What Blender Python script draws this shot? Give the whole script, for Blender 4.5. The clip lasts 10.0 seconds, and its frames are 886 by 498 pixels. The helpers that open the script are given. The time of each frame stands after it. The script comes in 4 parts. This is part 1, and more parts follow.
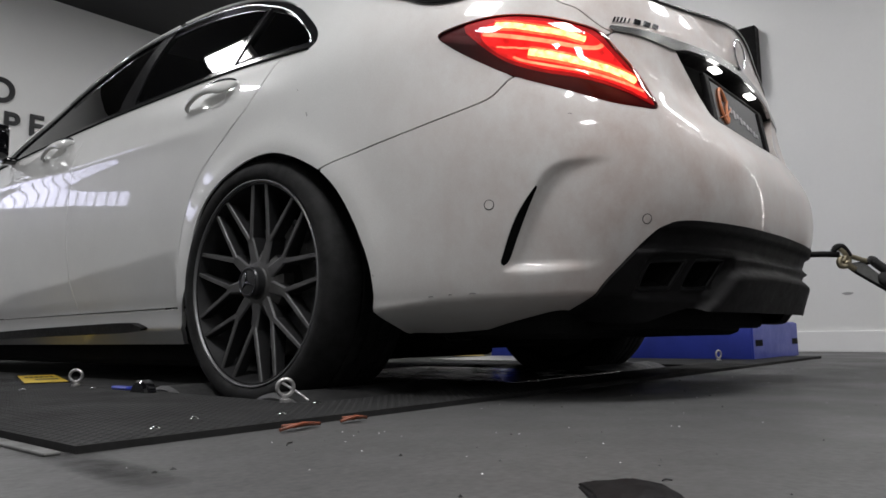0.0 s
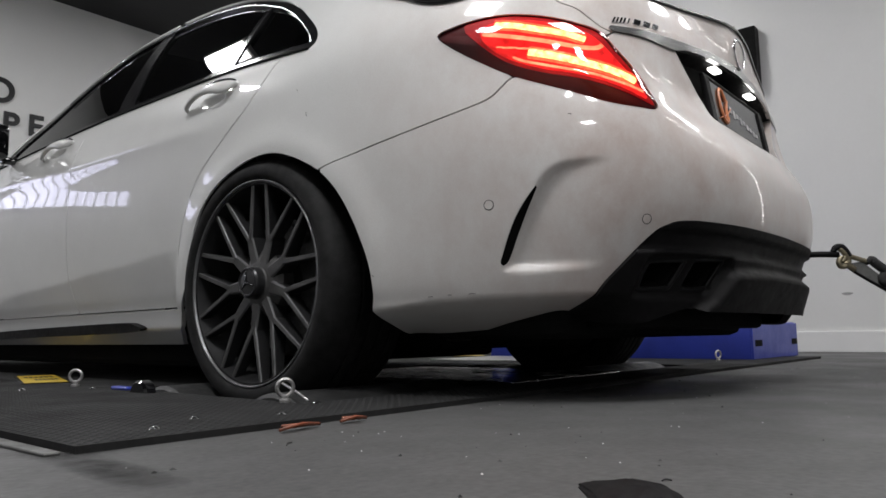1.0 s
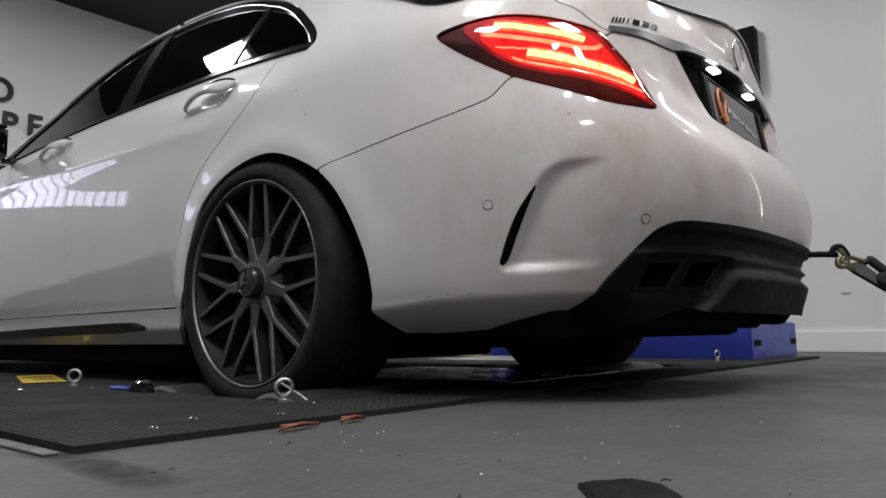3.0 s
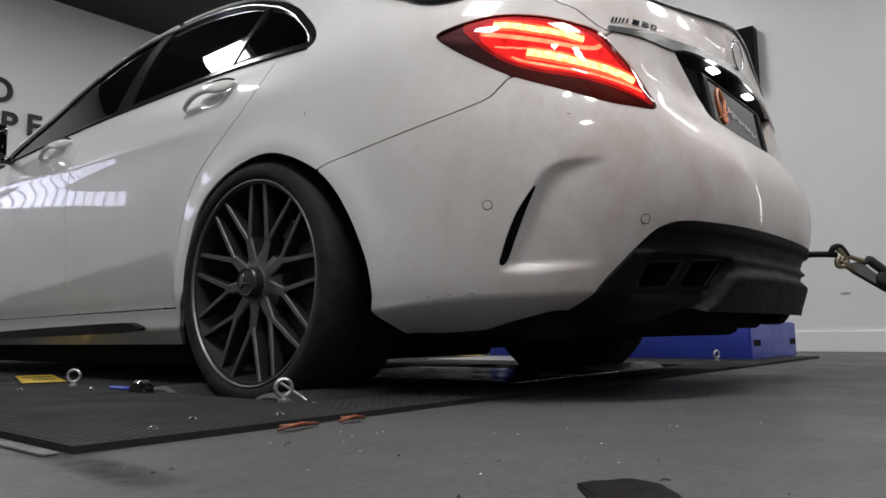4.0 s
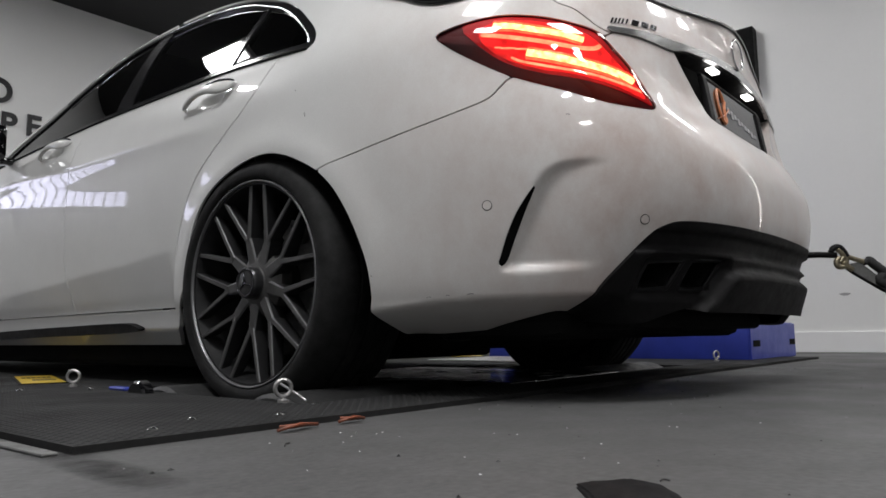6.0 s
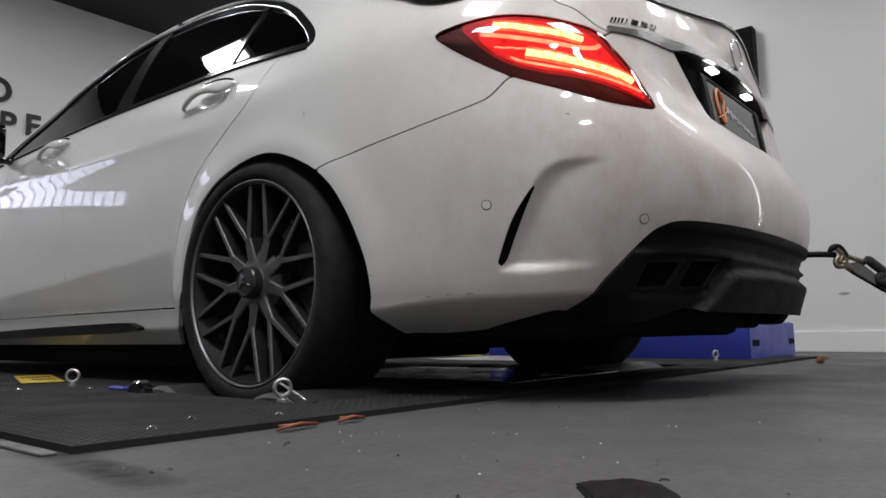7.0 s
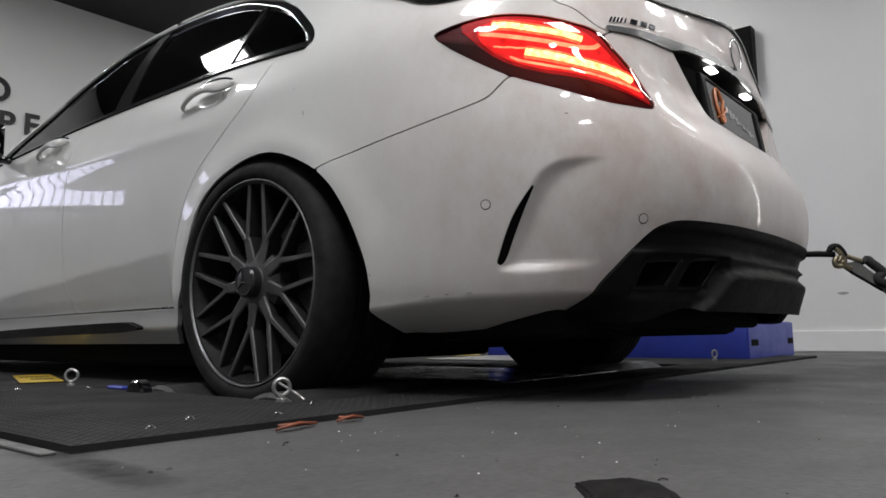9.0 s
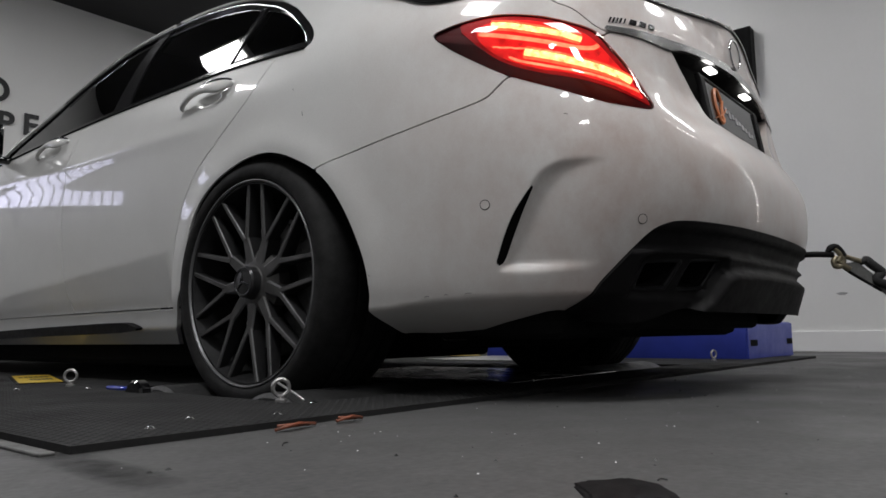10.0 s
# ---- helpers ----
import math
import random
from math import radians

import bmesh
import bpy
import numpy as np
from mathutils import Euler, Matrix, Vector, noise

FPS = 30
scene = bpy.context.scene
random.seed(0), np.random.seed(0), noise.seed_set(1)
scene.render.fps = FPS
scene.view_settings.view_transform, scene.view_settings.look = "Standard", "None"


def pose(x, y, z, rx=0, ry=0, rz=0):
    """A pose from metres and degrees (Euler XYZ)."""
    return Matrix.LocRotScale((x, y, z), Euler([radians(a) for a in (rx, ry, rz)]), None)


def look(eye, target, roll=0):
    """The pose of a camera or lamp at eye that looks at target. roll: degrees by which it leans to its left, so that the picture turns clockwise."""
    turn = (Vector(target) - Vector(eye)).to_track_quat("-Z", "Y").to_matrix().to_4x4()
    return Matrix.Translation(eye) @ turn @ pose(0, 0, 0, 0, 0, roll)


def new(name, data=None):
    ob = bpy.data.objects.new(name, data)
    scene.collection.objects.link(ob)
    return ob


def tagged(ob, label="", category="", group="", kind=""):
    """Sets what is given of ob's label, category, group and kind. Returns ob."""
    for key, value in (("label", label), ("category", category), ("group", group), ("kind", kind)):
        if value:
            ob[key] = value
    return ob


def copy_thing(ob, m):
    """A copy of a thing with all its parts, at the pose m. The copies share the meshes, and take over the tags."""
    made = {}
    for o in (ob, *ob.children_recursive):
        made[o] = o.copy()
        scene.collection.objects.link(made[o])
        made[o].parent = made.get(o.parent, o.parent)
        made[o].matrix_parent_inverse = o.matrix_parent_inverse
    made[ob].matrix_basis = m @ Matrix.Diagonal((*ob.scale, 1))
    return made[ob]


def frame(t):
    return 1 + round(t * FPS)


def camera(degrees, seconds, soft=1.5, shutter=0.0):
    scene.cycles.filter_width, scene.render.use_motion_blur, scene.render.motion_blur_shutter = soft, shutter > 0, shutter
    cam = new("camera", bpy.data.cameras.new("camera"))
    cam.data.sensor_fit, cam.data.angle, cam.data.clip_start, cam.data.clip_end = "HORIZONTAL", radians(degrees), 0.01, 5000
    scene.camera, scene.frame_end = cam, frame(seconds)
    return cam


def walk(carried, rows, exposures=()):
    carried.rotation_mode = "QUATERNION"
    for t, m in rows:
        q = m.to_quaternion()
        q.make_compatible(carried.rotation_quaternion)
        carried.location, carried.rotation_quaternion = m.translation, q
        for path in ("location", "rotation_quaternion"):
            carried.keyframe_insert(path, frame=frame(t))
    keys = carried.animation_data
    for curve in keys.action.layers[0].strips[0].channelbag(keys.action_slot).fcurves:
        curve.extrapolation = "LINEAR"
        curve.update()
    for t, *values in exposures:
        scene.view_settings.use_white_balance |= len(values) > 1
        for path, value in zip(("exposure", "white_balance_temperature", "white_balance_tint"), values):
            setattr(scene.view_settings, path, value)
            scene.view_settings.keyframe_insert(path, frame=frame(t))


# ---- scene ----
# ---- camera ----
EYE, YAW, PITCH, ROLL = (-2.020, -1.623, 0.1635), 50.115, 6.791, -0.739
cam = camera(63.22, 10.0, soft=1.6)


def aim(yaw, pitch):
    a, b = radians(YAW + yaw), radians(PITCH + pitch)
    way = Vector((math.sin(a) * math.cos(b), math.cos(a) * math.cos(b), math.sin(b)))
    return look(EYE, Vector(EYE) + way, ROLL)


# the tripod settles: a slow turn to the right with small shakes, in degrees
walk(cam, [(t, aim(yaw, pitch)) for t, yaw, pitch in (
    (0.0, 0.0, 0.0), (0.5, 0.005, 0.0), (1.0, 0.022, 0.012), (1.5, 0.045, 0.015), (2.0, 0.058, 0.01),
    (2.3, 0.062, -0.01), (2.5, 0.066, -0.075), (2.7, 0.075, -0.01), (4.0, 0.13, 0.0), (4.5, 0.14, 0.025), (5.0, 0.152, 0.04),
    (5.5, 0.15, 0.05), (7.0, 0.205, 0.0), (7.5, 0.22, 0.0), (8.0, 0.245, -0.03), (8.5, 0.262, -0.025),
    (9.0, 0.275, -0.035), (9.5, 0.29, -0.01), (10.0, 0.335, -0.01))], exposures=[(0.0, 0.12), (9.8, 0.12), (10.0, -0.21)])

# ---- world and lamps ----
world = bpy.data.worlds.new("world")
scene.world = world
world.use_nodes = True
wn = world.node_tree.nodes
sky = wn.new("ShaderNodeTexSky")
sky.sky_type, sky.sun_disc = "NISHITA", False
sky.sun_elevation, sky.sun_rotation = radians(35), radians(120)
world.node_tree.links.new(sky.outputs[0], wn["Background"].inputs[0])
wn["Background"].inputs[1].default_value = 0.05

CEIL = 3.2
# centre x, y, size and power of every ceiling panel
# panels .6 m and wider are added unseen, as fill light
PANELS = [(-0.84, 2.95, .52, .52, 20), (-2.17, -2.96, .3, .12, 9), (-1.56, -3.27, .28, .28, 17), (-2.1, -0.9, .6, .6, 48), (-2.45, 3.5, .5, .2, 34), (-.6, -1.9, .6, .6, 33),
          (-2.9, -4.5, .6, .3, 28), (2.6, -2.2, 1.2, .3, 12), (2.3, 0.6, .6, .6, 14), (2.3, 3.2, .6, .6, 15), (0.9, -2.2, .6, .3, 5)]
# LED tapes: start, end, number of diodes
TAPES = [((1.75, -3.48, 3.19), (3.40, -2.75, 3.19), 28), ((3.49, -2.62, .30), (3.49, -2.72, 3.10), 36)]


# ---- materials ----
def material(name, colour, rough=0.5, metal=0.0, coat=0.0, var=0.0, scale=8.0, fine=0.0, fine_scale=120.0, bump=0.0,
             bump_scale=200.0, rough_var=0.0, tint=None, emit=None, power=0.0, spec=0.5, emit_var=0.0):
    """A principled material with variation at two scales, fine relief and uneven gloss."""
    m = bpy.data.materials.new(name)
    m.use_nodes = True
    n, l = m.node_tree.nodes, m.node_tree.links
    b = n["Principled BSDF"]
    b.inputs["Base Color"].default_value = (*colour, 1)
    b.inputs["Roughness"].default_value = rough
    b.inputs["Metallic"].default_value = metal
    b.inputs["Coat Weight"].default_value = coat
    b.inputs["Coat Roughness"].default_value = 0.03
    b.inputs["Specular IOR Level"].default_value = spec
    if emit:
        b.inputs["Emission Color"].default_value = (*emit, 1)
        b.inputs["Emission Strength"].default_value = power
    if var or fine or bump or rough_var:
        co = n.new("ShaderNodeTexCoord")
        big = n.new("ShaderNodeTexNoise")
        big.inputs["Scale"].default_value, big.inputs["Detail"].default_value = scale, 5
        big.inputs["Roughness"].default_value = 0.62
        l.new(co.outputs["Object"], big.inputs["Vector"])
        small = n.new("ShaderNodeTexNoise")
        small.inputs["Scale"].default_value, small.inputs["Detail"].default_value = fine_scale, 3
        l.new(co.outputs["Object"], small.inputs["Vector"])
        ramp = n.new("ShaderNodeMapRange")
        ramp.inputs["From Min"].default_value, ramp.inputs["From Max"].default_value = 0.3, 0.7
        l.new(big.outputs["Fac"], ramp.inputs["Value"])
        mix = n.new("ShaderNodeMix")
        mix.data_type = "RGBA"
        mix.inputs["A"].default_value = (*colour, 1)
        dark = tint or tuple(c * (1 - var) for c in colour)
        mix.inputs["B"].default_value = (*dark, 1)
        l.new(ramp.outputs["Result"], mix.inputs["Factor"])
        mix2 = n.new("ShaderNodeMix")
        mix2.data_type, mix2.blend_type = "RGBA", "OVERLAY"
        mix2.inputs["Factor"].default_value = fine
        l.new(mix.outputs["Result"], mix2.inputs["A"])
        l.new(small.outputs["Fac"], mix2.inputs["B"])
        l.new(mix2.outputs["Result"], b.inputs["Base Color"])
        if emit_var:
            em = n.new("ShaderNodeMapRange")
            em.inputs["From Min"].default_value, em.inputs["From Max"].default_value = 0.3, 0.7
            em.inputs["To Min"].default_value, em.inputs["To Max"].default_value = power * (1 - emit_var), power * (1 + emit_var)
            l.new(small.outputs["Fac"], em.inputs["Value"])
            l.new(em.outputs["Result"], b.inputs["Emission Strength"])
        if rough_var:
            rr = n.new("ShaderNodeMapRange")
            rr.inputs["From Min"].default_value, rr.inputs["From Max"].default_value = 0.3, 0.7
            rr.inputs["To Min"].default_value, rr.inputs["To Max"].default_value = rough, min(1, rough + rough_var)
            l.new(big.outputs["Fac"], rr.inputs["Value"])
            l.new(rr.outputs["Result"], b.inputs["Roughness"])
        if bump:
            bt = n.new("ShaderNodeTexNoise")
            bt.inputs["Scale"].default_value, bt.inputs["Detail"].default_value = bump_scale, 4
            l.new(co.outputs["Object"], bt.inputs["Vector"])
            bn = n.new("ShaderNodeBump")
            bn.inputs["Strength"].default_value, bn.inputs["Distance"].default_value = bump, 0.002
            l.new(bt.outputs["Fac"], bn.inputs["Height"])
            l.new(bn.outputs["Normal"], b.inputs["Normal"])
    return m


def dirty_paint():
    """White pearl paint with road film that thickens towards the tail and in streaks."""
    m = material("white_paint", (.70, .70, .685), .30, 0.0, .9, .07, 3.0, .20, 350, 0.015, 900, .08, spec=.22)
    n, l = m.node_tree.nodes, m.node_tree.links
    b = n["Principled BSDF"]
    co = n.new("ShaderNodeTexCoord")
    sep = n.new("ShaderNodeSeparateXYZ")
    l.new(co.outputs["Object"], sep.inputs[0])
    back = n.new("ShaderNodeMapRange")
    back.inputs["From Min"].default_value, back.inputs["From Max"].default_value = -.30, -.95
    l.new(sep.outputs["Y"], back.inputs["Value"])
    no = n.new("ShaderNodeTexNoise")
    no.inputs["Scale"].default_value, no.inputs["Detail"].default_value = 9.0, 10
    no.inputs["Roughness"].default_value = .7
    mp = n.new("ShaderNodeMapping")
    mp.inputs["Scale"].default_value = (1.1, 1.1, .9)
    l.new(co.outputs["Object"], mp.inputs[0])
    l.new(mp.outputs[0], no.inputs["Vector"])
    nr = n.new("ShaderNodeMapRange")
    nr.inputs["From Min"].default_value, nr.inputs["From Max"].default_value = .25, .75
    nr.inputs["To Min"].default_value, nr.inputs["To Max"].default_value = .15, 1.0
    l.new(no.outputs["Fac"], nr.inputs["Value"])
    mul = n.new("ShaderNodeMath")
    mul.operation = "MULTIPLY"
    l.new(back.outputs[0], mul.inputs[0])
    l.new(nr.outputs[0], mul.inputs[1])
    film = n.new("ShaderNodeMix")
    film.data_type = "RGBA"
    old = b.inputs["Base Color"].links[0].from_socket
    l.new(mul.outputs[0], film.inputs["Factor"])
    l.new(old, film.inputs["A"])
    film.inputs["B"].default_value = (.46, .375, .34, 1)
    l.new(film.outputs["Result"], b.inputs["Base Color"])
    cw = n.new("ShaderNodeMapRange")
    cw.inputs["To Min"].default_value, cw.inputs["To Max"].default_value = .9, .35
    l.new(mul.outputs[0], cw.inputs["Value"])
    l.new(cw.outputs[0], b.inputs["Coat Weight"])
    return m


PAINT = dirty_paint()
BLACK = material("black_plastic", (.007, .0065, .007), .52, var=.4, scale=30, bump=.15, bump_scale=600, rough_var=.15, spec=.16)
PLATE_BLACK = material("gloss_black_plate", (.013, .013, .014), .14, var=.3, scale=30, spec=.32)
GLOSS = material("gloss_black", (.006, .006, .007), .08, coat=.6, var=.3, scale=10)
MATT = material("unlit_black", (.010, .010, .010), .9, spec=.1, var=.3, scale=20)
RUBBER = material("tyre_rubber", (.015, .015, .015), .62, spec=.25, var=.5, scale=25, fine=.2, bump=.25, bump_scale=300, rough_var=.2)
ALLOY = material("dark_alloy", (.105, .103, .102), .45, .5, var=.35, scale=12, fine=.2, rough_var=.2)
LIP = material("machined_lip", (.26, .26, .265), .38, .9, var=.25, scale=20, rough_var=.15)
MOULD = material("satin_chrome", (.50, .50, .50), .20, .9, var=.12, scale=10, rough_var=.08)
SPOKE_EDGE = material("pale_spoke_edge", (.17, .17, .172), .42, .75, var=.3, scale=25, rough_var=.2)
CHROME = material("chrome", (.75, .75, .76), .08, 1.0, var=.1, scale=10, rough_var=.06)
STEEL = material("worn_steel", (.60, .59, .58), .33, .95, var=.4, scale=40, fine=.3, rough_var=.25)
BRIGHT = material("rolled_steel", (.62, .62, .62), .16, 1.0, var=.3, scale=9, rough_var=.15)
BRASS = material("zinc_yellow_steel", (.36, .315, .22), .35, .9, var=.45, scale=60, rough_var=.2)
DISC = material("brake_disc", (.20, .20, .20), .45, .8, var=.4, scale=30, rough_var=.2)
WALL = material("wall_paint", (.74, .74, .73), .62, var=.05, scale=1.2, fine=.05, fine_scale=40, bump=.08, bump_scale=120, rough_var=.15)
# tones of the unseen walls, chosen for how much light they throw back
GREYWALL = material("mid_grey_unseen_wall", (.44, .44, .435), .62, var=.06, scale=1.2, fine=.05, fine_scale=40, bump=.08, bump_scale=120, rough_var=.15)
DARKWALL = material("dark_grey_unseen_wall", (.10, .10, .105), .6, var=.12, scale=1.5, fine=.1, fine_scale=40, bump=.08, bump_scale=120, rough_var=.15)
SKIRT = material("skirting_paint", (.80, .80, .80), .45, var=.05, scale=3, rough_var=.1)
CEILING = material("black_ceiling_paint", (.015, .015, .016), .8, var=.3, scale=4, bump=.1, bump_scale=60)
FLOOR = material("grey_floor_paint", (.089, .089, .088), .42, var=.36, scale=2.6, fine=.6, fine_scale=90, bump=.25, bump_scale=110, rough_var=.22)
MAT = material("rubber_mat", (.020, .020, .020), .68, spec=.25, var=.4, scale=6, fine=.25, bump=.2, bump_scale=350, rough_var=.2)
BLUE = material("blue_powder_coat", (.035, .06, .42), .38, coat=.2, var=.2, scale=9, fine=.1, bump=.1, bump_scale=300, rough_var=.15)
YELLOW = material("yellow_label", (.60, .41, .03), .5, var=.15, scale=30)
INK = material("black_ink", (.02, .02, .02), .5, var=.2, scale=40)
LETTER = material("black_letter_paint", (.02, .02, .022), .45, var=.2, scale=12)
ORANGE = material("orange_cable_clip", (.30, .075, .03), .55, var=.5, scale=60, tint=(.10, .035, .02))
WEB = material("black_webbing", (.02, .02, .02), .8, var=.4, scale=80, bump=.4, bump_scale=900)
LEAF = material("dry_leaf", (.32, .17, .10), .7, var=.4, scale=90, bump=.2, bump_scale=400)
ORANGE_MARK = material("orange_mark", (.62, .20, .07), .4, var=.2, scale=60)
GREYINK = material("pale_grey_ink", (.42, .42, .43), .4, var=.25, scale=80)
BADGE = material("dark_chrome", (.10, .10, .11), .18, .9, var=.2, scale=60)
DARKTIP = material("dark_exhaust_steel", (.012, .012, .013), .35, .6, var=.4, scale=40, rough_var=.2)
RIMDARK = material("rim_barrel", (.018, .018, .019), .5, .3, var=.4, scale=20, rough_var=.2)
CAP = material("cap_grey", (.05, .05, .052), .3, .5, var=.3, scale=30)
SEAT = material("dark_leather", (.02, .02, .021), .5, var=.3, scale=20, bump=.2, bump_scale=250)
ROLLER = material("knurled_roller_steel", (.09, .09, .09), .45, .85, var=.4, scale=20, fine=.3, bump=.5, bump_scale=400, rough_var=.2)
EDGE = material("dull_edge_metal", (.16, .16, .155), .5, .3, var=.35, scale=14, fine=.2, rough_var=.2)
SCUFF = material("grey_scuff", (.42, .42, .41), .7, var=.4, scale=80)
DAYLIGHT = material("daylight_backdrop", (.8, .85, .9), .6, emit=(.76, .75, 1.0), power=3.6)
DIODE = material("led_diode", (.9, .9, .9), .4, emit=(1.0, .98, .95), power=36.0)
PANEL = material("led_panel", (.8, .8, .8), .5, emit=(1.0, .98, .97), power=9.0)


def tail_glass(name, colour, rough, emit=None, power=0.0, emit_var=0.0, grain=70):
    m = material(name, colour, .45, spec=.2, var=.25, scale=14, fine=.1, fine_scale=grain, emit=emit, power=power, emit_var=emit_var)
    return m


SMOKED = tail_glass("smoked_lamp_lens", (.085, .004, .007), .10)
RED = tail_glass("dim_red_reflector", (.30, .008, .012), .2, (1.0, .015, .02), .22, .4, 30)
GLOW = tail_glass("lit_red_reflector", (.45, .01, .012), .25, (1.0, .022, .022), .85, .45, 45)
HALO = tail_glass("orange_strip_halo", (.6, .08, .03), .3, (1.0, .10, .04), 1.9, .5, 60)
BRAKE = tail_glass("lit_brake_strip", (.8, .3, .1), .3, (1.0, .50, .17), 3.6, .65, 85)
TAILS = tail_glass("lit_tail_strip", (.8, .2, .1), .3, (1.0, .22, .11), 2.1, .5, 70)
PLATE_LIGHT = material("number_plate_lamp", (.9, .9, .9), .3, emit=(1, .98, .95), power=4.0)


def window_glass(name, through_colour, ior):
    m = bpy.data.materials.new(name)
    m.use_nodes = True
    n, l = m.node_tree.nodes, m.node_tree.links
    n.remove(n["Principled BSDF"])
    out = n["Material Output"]
    glossy, clear, mix = n.new("ShaderNodeBsdfGlossy"), n.new("ShaderNodeBsdfTransparent"), n.new("ShaderNodeMixShader")
    glossy.inputs["Roughness"].default_value = .015
    clear.inputs[0].default_value = (*through_colour, 1)
    fr = n.new("ShaderNodeFresnel")
    fr.inputs[0].default_value = ior
    l.new(fr.outputs[0], mix.inputs[0])
    l.new(clear.outputs[0], mix.inputs[1])
    l.new(glossy.outputs[0], mix.inputs[2])
    l.new(mix.outputs[0], out.inputs[0])
    return m


def stain_shade_material(name, strength, grain):
    """A dark patch that fades out unevenly, for rubber smears and for painted floor shade."""
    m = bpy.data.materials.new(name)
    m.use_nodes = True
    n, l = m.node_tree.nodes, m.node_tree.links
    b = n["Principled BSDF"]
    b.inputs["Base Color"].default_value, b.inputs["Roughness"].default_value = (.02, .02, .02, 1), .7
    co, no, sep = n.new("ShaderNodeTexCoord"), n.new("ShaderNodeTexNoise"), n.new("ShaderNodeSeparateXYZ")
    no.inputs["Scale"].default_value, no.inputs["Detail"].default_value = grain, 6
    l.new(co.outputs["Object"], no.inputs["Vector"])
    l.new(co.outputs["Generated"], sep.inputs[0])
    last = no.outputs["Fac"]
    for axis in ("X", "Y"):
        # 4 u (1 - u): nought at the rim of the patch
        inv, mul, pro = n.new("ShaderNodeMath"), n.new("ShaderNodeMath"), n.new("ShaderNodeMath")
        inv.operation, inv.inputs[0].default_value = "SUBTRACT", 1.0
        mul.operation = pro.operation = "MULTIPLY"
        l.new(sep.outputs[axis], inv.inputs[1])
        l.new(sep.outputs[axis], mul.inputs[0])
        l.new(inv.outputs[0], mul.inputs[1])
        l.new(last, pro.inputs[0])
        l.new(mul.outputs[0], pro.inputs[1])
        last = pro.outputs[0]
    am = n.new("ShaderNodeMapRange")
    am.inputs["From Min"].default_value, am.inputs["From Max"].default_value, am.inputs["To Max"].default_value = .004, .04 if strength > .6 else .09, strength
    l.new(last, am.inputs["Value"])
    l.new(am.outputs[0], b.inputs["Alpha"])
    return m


SMEAR = stain_shade_material("rubber_smear", .75, 30)
# shade round the car's tail, put into the colour of floor sheets
FLOOR_SHADE = stain_shade_material("painted_floor_shade", .55, 5)
GLASS = window_glass("tinted_glass", (.08, .082, .085), 1.45)
CLEAR = window_glass("clear_red_lens", (.95, .84, .84), 1.5)


# ---- mesh helpers ----
def mesh_of(name, verts, faces, mat, smooth=False):
    me = bpy.data.meshes.new(name)
    me.from_pydata([tuple(map(float, v)) for v in verts], [], faces)
    me.materials.append(mat)
    if smooth:
        me.polygons.foreach_set("use_smooth", [True] * len(me.polygons))
    return me


def child(ob, parent, label=""):
    if parent:
        ob.parent = parent
    return tagged(ob, label)


def part(name, bm, mat, parent=None, label="", smooth=False, sharp=None):
    me = bpy.data.meshes.new(name)
    bmesh.ops.recalc_face_normals(bm, faces=bm.faces)
    if smooth:
        for f in bm.faces:
            f.smooth = True
        if sharp:
            for e in bm.edges:
                if len(e.link_faces) == 2 and e.calc_face_angle() > radians(sharp):
                    e.smooth = False
    bm.to_mesh(me)
    bm.free()
    me.materials.append(mat)
    return child(new(name, me), parent, label)


def add_box(bm, lo, hi, bevel=0.0):
    lo, hi = Vector(lo), Vector(hi)
    r = bmesh.ops.create_cube(bm, size=1, matrix=Matrix.Translation((lo + hi) / 2) @ Matrix.Diagonal((*(hi - lo), 1)))
    if bevel:
        es = list({e for v in r["verts"] for e in v.link_edges})
        bmesh.ops.bevel(bm, geom=es, offset=bevel, segments=2, affect="EDGES", profile=.5)


def box(name, lo, hi, mat, parent=None, label="", bevel=0.0):
    bm = bmesh.new()
    add_box(bm, lo, hi, bevel)
    return part(name, bm, mat, parent, label)


def lathe(bm, profile, seg, m=None, ang=360.0):
    """Turns a profile of (radius, height) round the z axis, then moves it by m."""
    rings, full = [], ang >= 360
    count = seg if full else seg + 1
    for i in range(count):
        a = radians(ang) * i / seg
        rings.append([bm.verts.new((r * math.cos(a), r * math.sin(a), h)) for r, h in profile])
    for i in range(seg):
        p, q = rings[i], rings[(i + 1) % count]
        for j in range(len(profile) - 1):
            bm.faces.new((p[j], q[j], q[j + 1], p[j + 1]))
    if m is not None:
        bmesh.ops.transform(bm, matrix=m, verts=[v for r in rings for v in r])


def tube(bm, pts, rad, seg=10, closed=False):
    """A round bar along a line of points; rad may be a list."""
    pts = [Vector(p) for p in pts]
    n, rings = len(pts), []
    for i, p in enumerate(pts):
        a = pts[(i - 1) % n] if closed or i else p
        b = pts[(i + 1) % n] if closed or i < n - 1 else p
        d = (b - a).normalized()
        u = d.orthogonal().normalized() if not rings else (prev - prev.dot(d) * d).normalized()
        prev = u
        w = d.cross(u)
        r = rad[i] if isinstance(rad, (list, tuple)) else rad
        rings.append([bm.verts.new(p + r * (math.cos(2 * math.pi * k / seg) * u + math.sin(2 * math.pi * k / seg) * w)) for k in range(seg)])
    for i in range(n if closed else n - 1):
        p, q = rings[i], rings[(i + 1) % n]
        for k in range(seg):
            bm.faces.new((p[k], p[(k + 1) % seg], q[(k + 1) % seg], q[k]))
    if not closed:
        bm.faces.new(rings[0][::-1])
        bm.faces.new(rings[-1])


